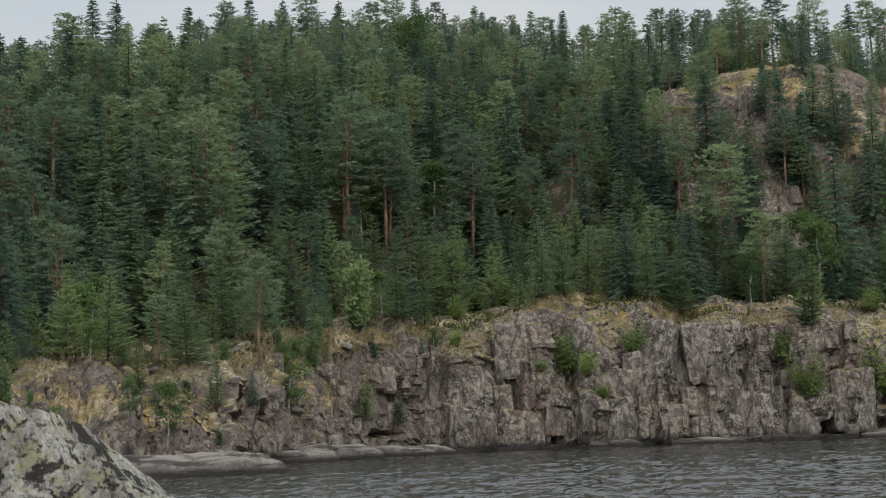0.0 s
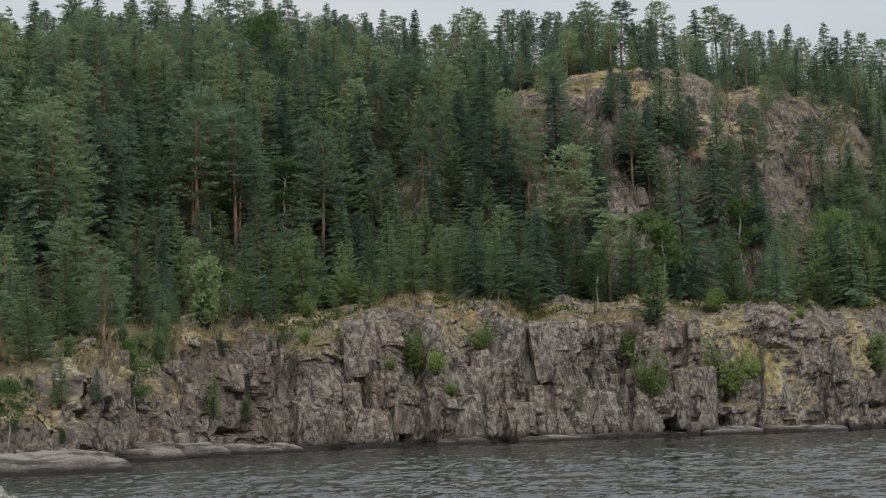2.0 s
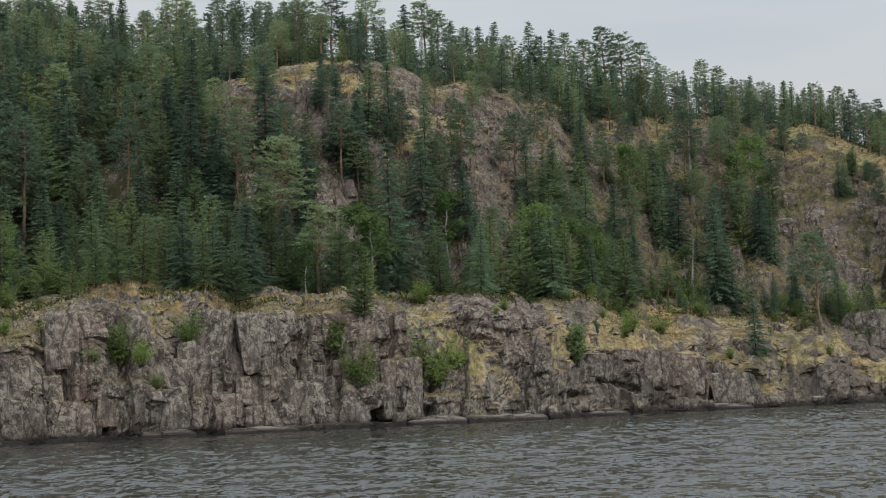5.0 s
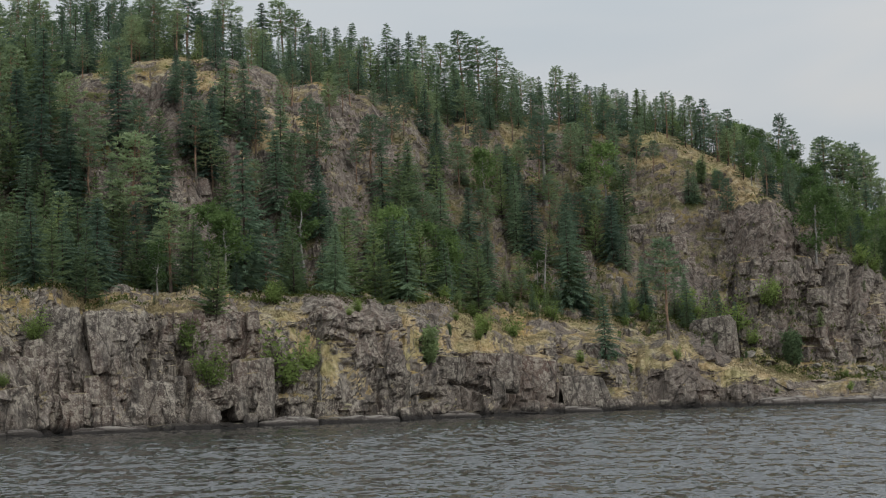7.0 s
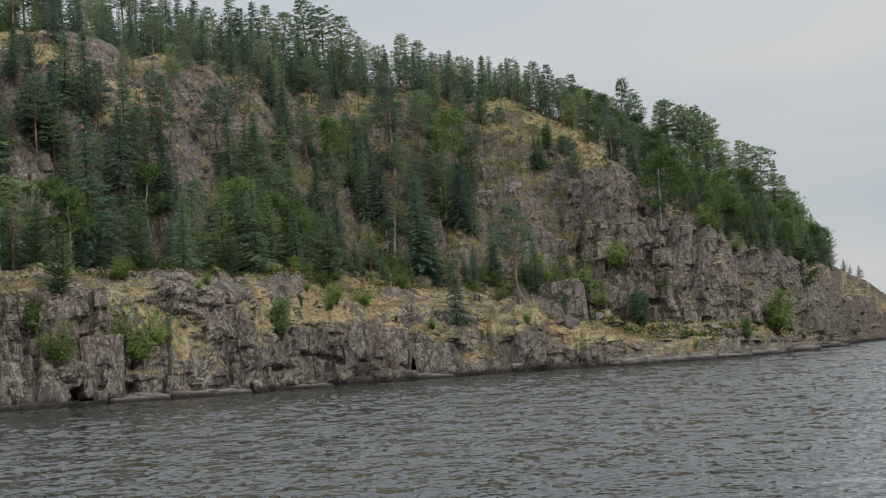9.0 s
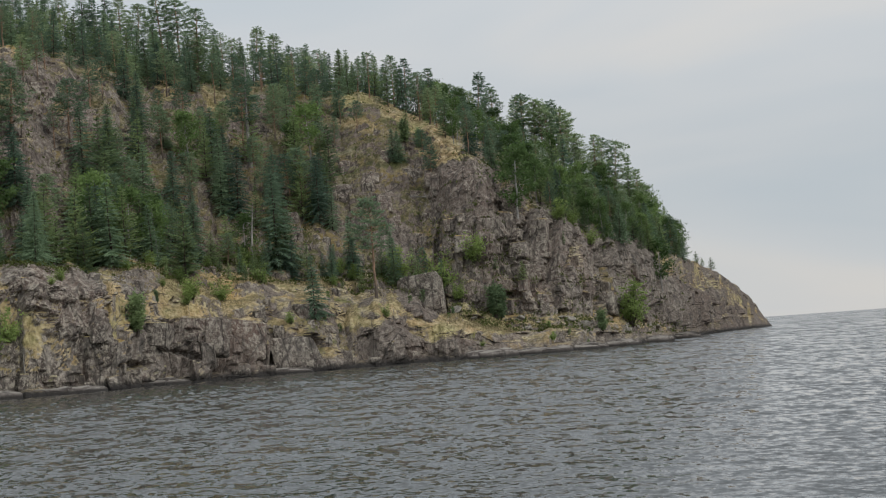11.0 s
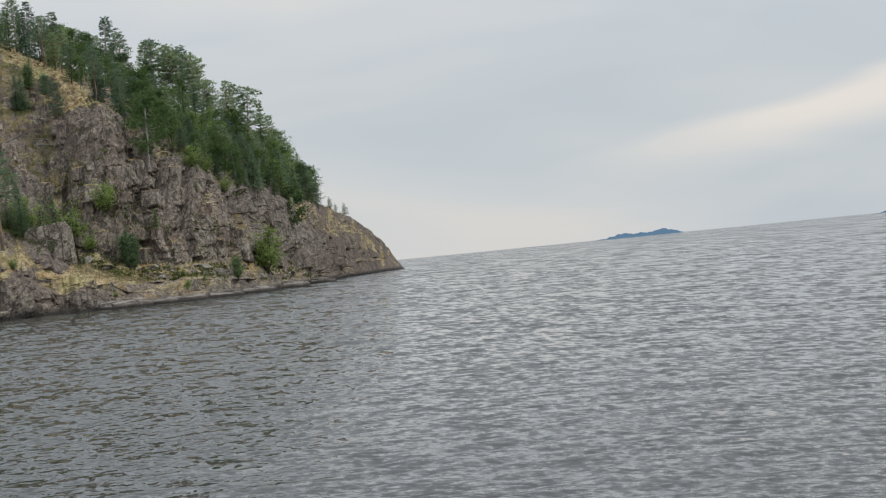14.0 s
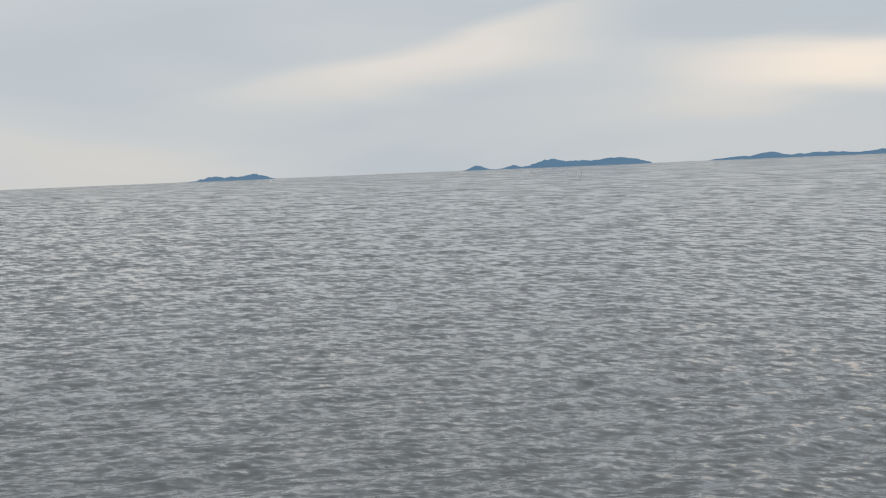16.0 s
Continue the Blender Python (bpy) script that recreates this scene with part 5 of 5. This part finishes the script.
# forest and scattered trees: (from bearing, to, from station, to, spacing, chance, kinds, low, high)
STANDS = (
    (-39, -22, 3.15, 4.6, 3.6, 0.5, "juniper young spruce young birch", 1.5, 4.5),
    (-40, -22, 4.5, 5.7, 4.8, 0.66, "young pine juniper spruce young birch", 4, 9),
    (-22, 8, 4.75, 5.2, 3.4, 0.2, "young juniper bush young", 1.2, 3.8),
    (-3, 8.5, 4.9, 5.5, 3.2, 0.3, "bush juniper young bush", 1.4, 3.6),
    (-22, 8, 5.12, 5.97, 4.4, 0.42, "young spruce young bush young", 3, 6.5),
    (-2, 8.3, 5.3, 5.98, 4.2, 0.5, "spruce young spruce young pine", 3.5, 8),
    (-16, 0, 5.2, 6.1, 4.8, 0.8, "young spruce young spruce pine spruce young spruce birch", 7, 13),
    (-16, -2, 6.1, 6.35, 5.0, 0.5, "spruce pine young spruce", 10, 15),
    (-39, -15, 5.7, 6.2, 4.7, 0.85, "young spruce spruce young pine", 8, 13),
    (-3, 5.4, 5.9, 6.5, 3.9, 0.66, "spruce pine young spruce young pine birch", 7, 12.5),
    (5.4, 8.8, 5.9, 6.7, 4.2, 0.45, "pine spruce young pine", 4.5, 10.5),
    (9.5, 16.5, 6.15, 6.95, 6.0, 0.25, "young birch bush", 2.0, 4.0),
    (8.6, 17, 6.97, 7.9, 3.9, 0.95, "young birch pine pine spruce birch", 6, 9.5),
    (10.5, 17.2, 6.9, 7.5, 3.0, 0.95, "young pine young birch spruce", 4.5, 8.0),
    (12.5, 17.4, 6.7, 7.0, 3.2, 0.6, "bush birch young", 3.0, 5.5),
    (-39, -15, 6.2, 7.0, 6.0, 0.9, "pine spruce pine spruce young", 12, 17),
    (-3, 6.5, 6.5, 6.95, 4.8, 0.55, "spruce pine pine young", 6, 10),
    (-15, -3, 6.35, 6.95, 5.2, 0.22, "pine spruce pine young", 5, 9),
    (-30, -19, 7.45, 7.95, 5.0, 0.8, "spruce pine spruce pine", 9.5, 13.5),
    (-39, -11, 7.0, 7.8, 6.2, 0.9, "spruce pine spruce pine", 9.5, 12.5),
    (-13, 9, 6.97, 7.5, 4.5, 0.92, "spruce pine spruce young", 7, 10.5),
    (-22, 14, 3.2, 4.9, 3.6, 0.1, "bush juniper bush birch", 1.0, 2.4),
)


def grow(lo, hi, s0, s1, spacing, chance, kinds, low, high):
    names = kinds.split()
    s = s0
    while s < s1:
        p, q = ground_at((lo + hi) / 2, s), ground_at((lo + hi) / 2, min(s + 0.1, s1 + 0.01))
        run = math.hypot(p.x, p.y)
        az = lo
        while az < hi:
            a, t = az + RNG.uniform(-0.4, 0.4) * math.degrees(spacing / run), s + RNG.uniform(-0.3, 0.3) * (s1 - s0) * 0.1
            if RNG.random() < chance and lo <= a <= hi:
                plant(names[RNG.integers(len(names))], ground_at(a, min(max(t, s0), s1)), RNG.uniform(low, high), RNG.uniform(1.1, 1.5))
            az += math.degrees(spacing / run)
        s += 0.1 * spacing / max((q - p).length, 0.5)


for stand in STANDS:
    grow(*stand)


def far_woods():
    """All the trees past those that stand singly, in one mesh for stems and one for crowns of each kind."""
    groups = {}
    for kind, k, m, s, wide in LEFT_OVER:
        for which in (0, 1):
            me = KINDS[kind][1][k][which]
            if me:
                groups.setdefault((kind, which), []).append((me, m, s, wide))
    for (kind, which), items in groups.items():
        vs, fs, tones, base = [], [], [], 0
        for me, m, s, wide in items:
            co = np.empty(len(me.vertices) * 3, np.float32)
            me.vertices.foreach_get("co", co)
            co = co.reshape(-1, 3) * (s * wide, s * wide, s)
            mat = np.array(m)
            vs.append(co @ mat[:3, :3].T + mat[:3, 3])
            fs += [tuple(i + base for i in f.vertices) for k, f in enumerate(me.polygons) if not which or k % 3]
            tones.append(np.full(len(co), RNG.uniform(), np.float32))
            base += len(co)
        me = mesh_from("far_woods", np.concatenate(vs), fs, WOODS[kind] if which and kind in WOODS else items[0][0].materials[0])
        me.attributes.new("tone", "FLOAT", "POINT").data.foreach_set("value", np.concatenate(tones))
        tagged(new("far_woods", me), "dense mixed conifer forest covering the hillside", "forest", kind="stuff")


far_woods()


def undergrowth():
    """Low heather, bilberry and seedlings on the ledges and along the forest edge."""
    rng = np.random.default_rng(77)
    o, w = [], []
    for _ in range(9000):
        az, s = rng.uniform(-40, 17), rng.choice([rng.uniform(4.7, 6.3), rng.uniform(6.0, 7.0)], p=[0.6, 0.4])
        if smooth_noise(np.array(az * 1.3), np.array(s * 5.0), 17) < -0.1:
            continue
        p, size = np.array(ground_at(az, s)), rng.uniform(0.25, 0.75)
        m = 9
        o += list(p + rng.normal(size=(m, 3)) * (size, size, 0.12))
        w += list((rng.normal(size=(m, 3)) * 0.7 + (0, 0, 0.7)) * size)
    n = len(o)
    v, f = sprays(np.array(o), np.array(w), rng.uniform(0.25, 0.7, n), rng.uniform(0.06, 0.15, n), rng)
    tagged(new("undergrowth", mesh_from("undergrowth", v, f, MAT_HEATH)), "low heather and bilberry scrub on the rock ledges", "undergrowth", kind="stuff")


undergrowth()


def dry_grass():
    """Tufts of straw-coloured grass on the ledges."""
    rng = np.random.default_rng(78)
    o, w = [], []
    for _ in range(16000):
        az, s = rng.uniform(-38, 19), rng.choice([rng.uniform(3.6, 5.5), rng.uniform(6.4, 7.1)], p=[0.8, 0.2])
        i, j = int(np.argmin(np.abs(AZ - az))), int(np.argmin(np.abs(GS[:, 0] - s)))
        if MEADOW[j, i] < rng.uniform(0.15, 0.6):
            continue
        p, m = np.array(ground_at(az, s)), 7
        o += list(p + rng.normal(size=(m, 3)) * (0.35, 0.35, 0.03))
        w += list(rng.normal(size=(m, 3)) * 0.35 + (0, 0, 0.9))
    n = len(o)
    v, f = sprays(np.array(o), np.array(w), rng.uniform(0.2, 0.5, n), rng.uniform(0.04, 0.09, n), rng)
    tagged(new("dry_grass", mesh_from("dry_grass", v, f, MAT_STRAW)), "tufts of straw-coloured dry grass on the ledges", "grass", kind="stuff")


dry_grass()


def boulder(seed):
    """A cornered granite block about 1 m across."""
    rng = np.random.default_rng(seed)
    bm = bmesh.new()
    bmesh.ops.create_icosphere(bm, subdivisions=3, radius=0.5)
    cuts = [(Vector(rng.normal(size=3)).normalized(), rng.uniform(0.26, 0.42)) for _ in range(9)]
    for v in bm.verts:
        v.co = Vector((v.co.x * 1.25, v.co.y, v.co.z * 0.85))
        for way, far in cuts:
            over = v.co.dot(way) - far
            if over > 0:
                v.co -= way * over * 0.92
        v.co += v.co.normalized() * 0.03 * noise.noise(v.co * 5 + Vector((seed, 0, 0)))
    me = bpy.data.meshes.new("boulder")
    bm.to_mesh(me)
    bm.free()
    me.materials.append(MAT_BLOCK)
    return me


def boulders():
    rng = np.random.default_rng(31)
    shapes = [boulder(k) for k in range(5)]
    for lo, hi, s0, s1, count, small, large in ((9, 16.5, 5.1, 6.02, 26, 0.7, 2.4), (-36, -22, 3.0, 5.0, 12, 0.6, 1.8), (-2, 8, 4.6, 5.9, 12, 0.5, 1.6)):
        for _ in range(count):
            ob = new("boulder", shapes[int(rng.integers(len(shapes)))])
            size = rng.uniform(small, large)
            p = ground_at(rng.uniform(lo, hi), rng.uniform(s0, s1))
            ob.matrix_basis = Matrix.Translation(p + Vector((0, 0, size * 0.02))) @ Euler(rng.uniform(-0.3, 0.3, 2).tolist() + [rng.uniform(0, 6.28)]).to_matrix().to_4x4()
            ob.scale = (size * 1.3, size, size * 0.7)
            tagged(ob, "grey lichen-spotted granite boulder fallen from the cliff", "rock", "boulders on the shore")


boulders()


def fallen_log(az, el, length):
    """A bleached dead trunk that lies across the slope."""
    heap = Heap()
    heap.add(*tube([(0, 0, k * length / 6) for k in range(7)], [0.16 - 0.02 * k for k in range(7)], 7))
    for z, x in ((1.2, 0.7), (2.6, -0.6), (3.7, 0.5)):
        heap.add(*limb((0, 0, z), (x, 0.1, z + 0.6), 0.04))
    ob = new("fallen_log", heap.mesh("fallen_log", MAT_DEAD))
    ob.matrix_basis = Matrix.Translation(ground_seen(az, el) + Vector((0, -1.0, 0.35))) @ Euler((0, radians(96), 0)).to_matrix().to_4x4()
    tagged(ob, "bleached fallen tree trunk lying across the rocky slope", "log")


fallen_log(7.75, 4.95, 6.4)


def rock_block_mesh(seed):
    """A cornered block of jointed granite, 1 m each way, its edges broken off."""
    rng = np.random.default_rng(seed)
    bm = bmesh.new()
    bmesh.ops.create_cube(bm, size=1.0)
    for v in bm.verts:
        v.co += Vector(rng.uniform(-0.13, 0.13, 3))
        v.co.x *= 0.85 if v.co.z > 0 else 1.0
        v.co.y -= 0.1 if v.co.z < 0 else 0.0
    bmesh.ops.bevel(bm, geom=bm.edges[:], offset=0.07, segments=1, affect="EDGES", clamp_overlap=True)
    for v in bm.verts:
        v.co += Vector(rng.uniform(-0.022, 0.022, 3))
    me = bpy.data.meshes.new("rock_block")
    bm.to_mesh(me)
    bm.free()
    me.materials.append(MAT_HILL)
    return me


# the blocks that stand out of the cliff: (bearing, height angle, width, height), in degrees
STANDING = ((-8.7, 0.3, 1.75, 2.18), (-1.66, 0.84, 1.21, 0.97), (0.22, 0.72, 1.85, 1.36), (1.7, 0.48, 1.56, 1.28), (3.25, -0.07, 1.75, 0.97), (-19.7, -0.32, 1.63, 1.09), (-16.84, -0.08, 2.33, 1.21), (-11.79, -0.12, 1.56, 1.44), (-14.77, -0.26, 1.75, 1.28), (-13.19, 2.11, 1.46, 2.14), (-17.84, 2.68, 1.63, 1.21), (-14.97, 2.42, 1.56, 1.75), (-16.01, 1.07, 1.95, 1.17), (-19.72, 2.4, 1.75, 1.75), (-21.84, -0.17, 1.75, 1.17), (8.12, 1.25, 1.17, 0.97), (7.66, 1.67, 1.56, 1.36))


def rock_blocks():
    """Jointed blocks that stand proud of the cliff."""
    rng = np.random.default_rng(91)
    shapes = [rock_block_mesh(k) for k in range(8)]
    spots = []
    el = np.degrees(np.arctan2(GZ - EYE_Z, np.hypot(GX, GY)))
    for az, high, wide, tall in STANDING:
        i = int(np.argmin(np.abs(AZ - az)))
        rows = np.where((GS[:, i] > 1.9) & (el[:, i] >= high - 0.1))[0]
        far = math.hypot(GX[rows[0], i], GY[rows[0], i])
        spots.append((rows[0], i, radians(wide) * far, radians(tall) * far, 0.22))
    for lo, hi, s0, s1, count, small, large in ((-23, 8, 2.9, 4.05, 190, 0.8, 2.4), (8.5, 16.5, 6.05, 6.5, 55, 1.2, 3.6), (-37, -23, 2.95, 4.3, 80, 0.7, 2.0), (-15, -4, 6.15, 6.55, 30, 1.2, 3.0), (3, 8.6, 6.0, 6.5, 40, 1.0, 3.0)):
        for _ in range(count):
            i, j = int(np.argmin(np.abs(AZ - rng.uniform(lo, hi)))), int(np.argmin(np.abs(GS[:, 0] - rng.uniform(s0, s1))))
            wide = rng.uniform(small, large)
            tall = wide * rng.uniform(0.8, 2.0 if s1 < 5 else 1.3)
            rim = GZ[np.argmin(np.abs(GS[:, 0] - (4.1 if s1 < 5 else 7.0))), i] - 0.4
            if MEADOW[j, i] < 0.25 and GZ[j, i] + tall * 0.5 < rim:
                spots.append((j, i, wide, tall, 0.13))
    for j, i, wide, tall, proud in spots:
        ob = new("rock_block", shapes[int(rng.integers(len(shapes)))])
        ob.parent = HILL
        p = Vector((GX[j, i], GY[j, i], GZ[j, i]))
        deep = min(wide, 3.0) * rng.uniform(0.8, 1.1)
        if p.z - tall * 0.5 < 1.4:
            tall, p.z = tall * 0.5 + p.z + 0.6, (tall * 0.5 + p.z - 0.6) * 0.5
        out = Vector((-p.x, -p.y, 0)).normalized()
        turn = math.atan2(out.x, -out.y) + rng.uniform(-0.4, 0.4)
        ob.matrix_basis = Matrix.Translation(p - out * deep * (0.5 - proud * rng.uniform(0.7, 1.5))) @ Euler((rng.uniform(-0.22, 0.0), rng.uniform(-0.1, 0.16), turn)).to_matrix().to_4x4()
        ob.scale = (wide, deep, tall)


rock_blocks()
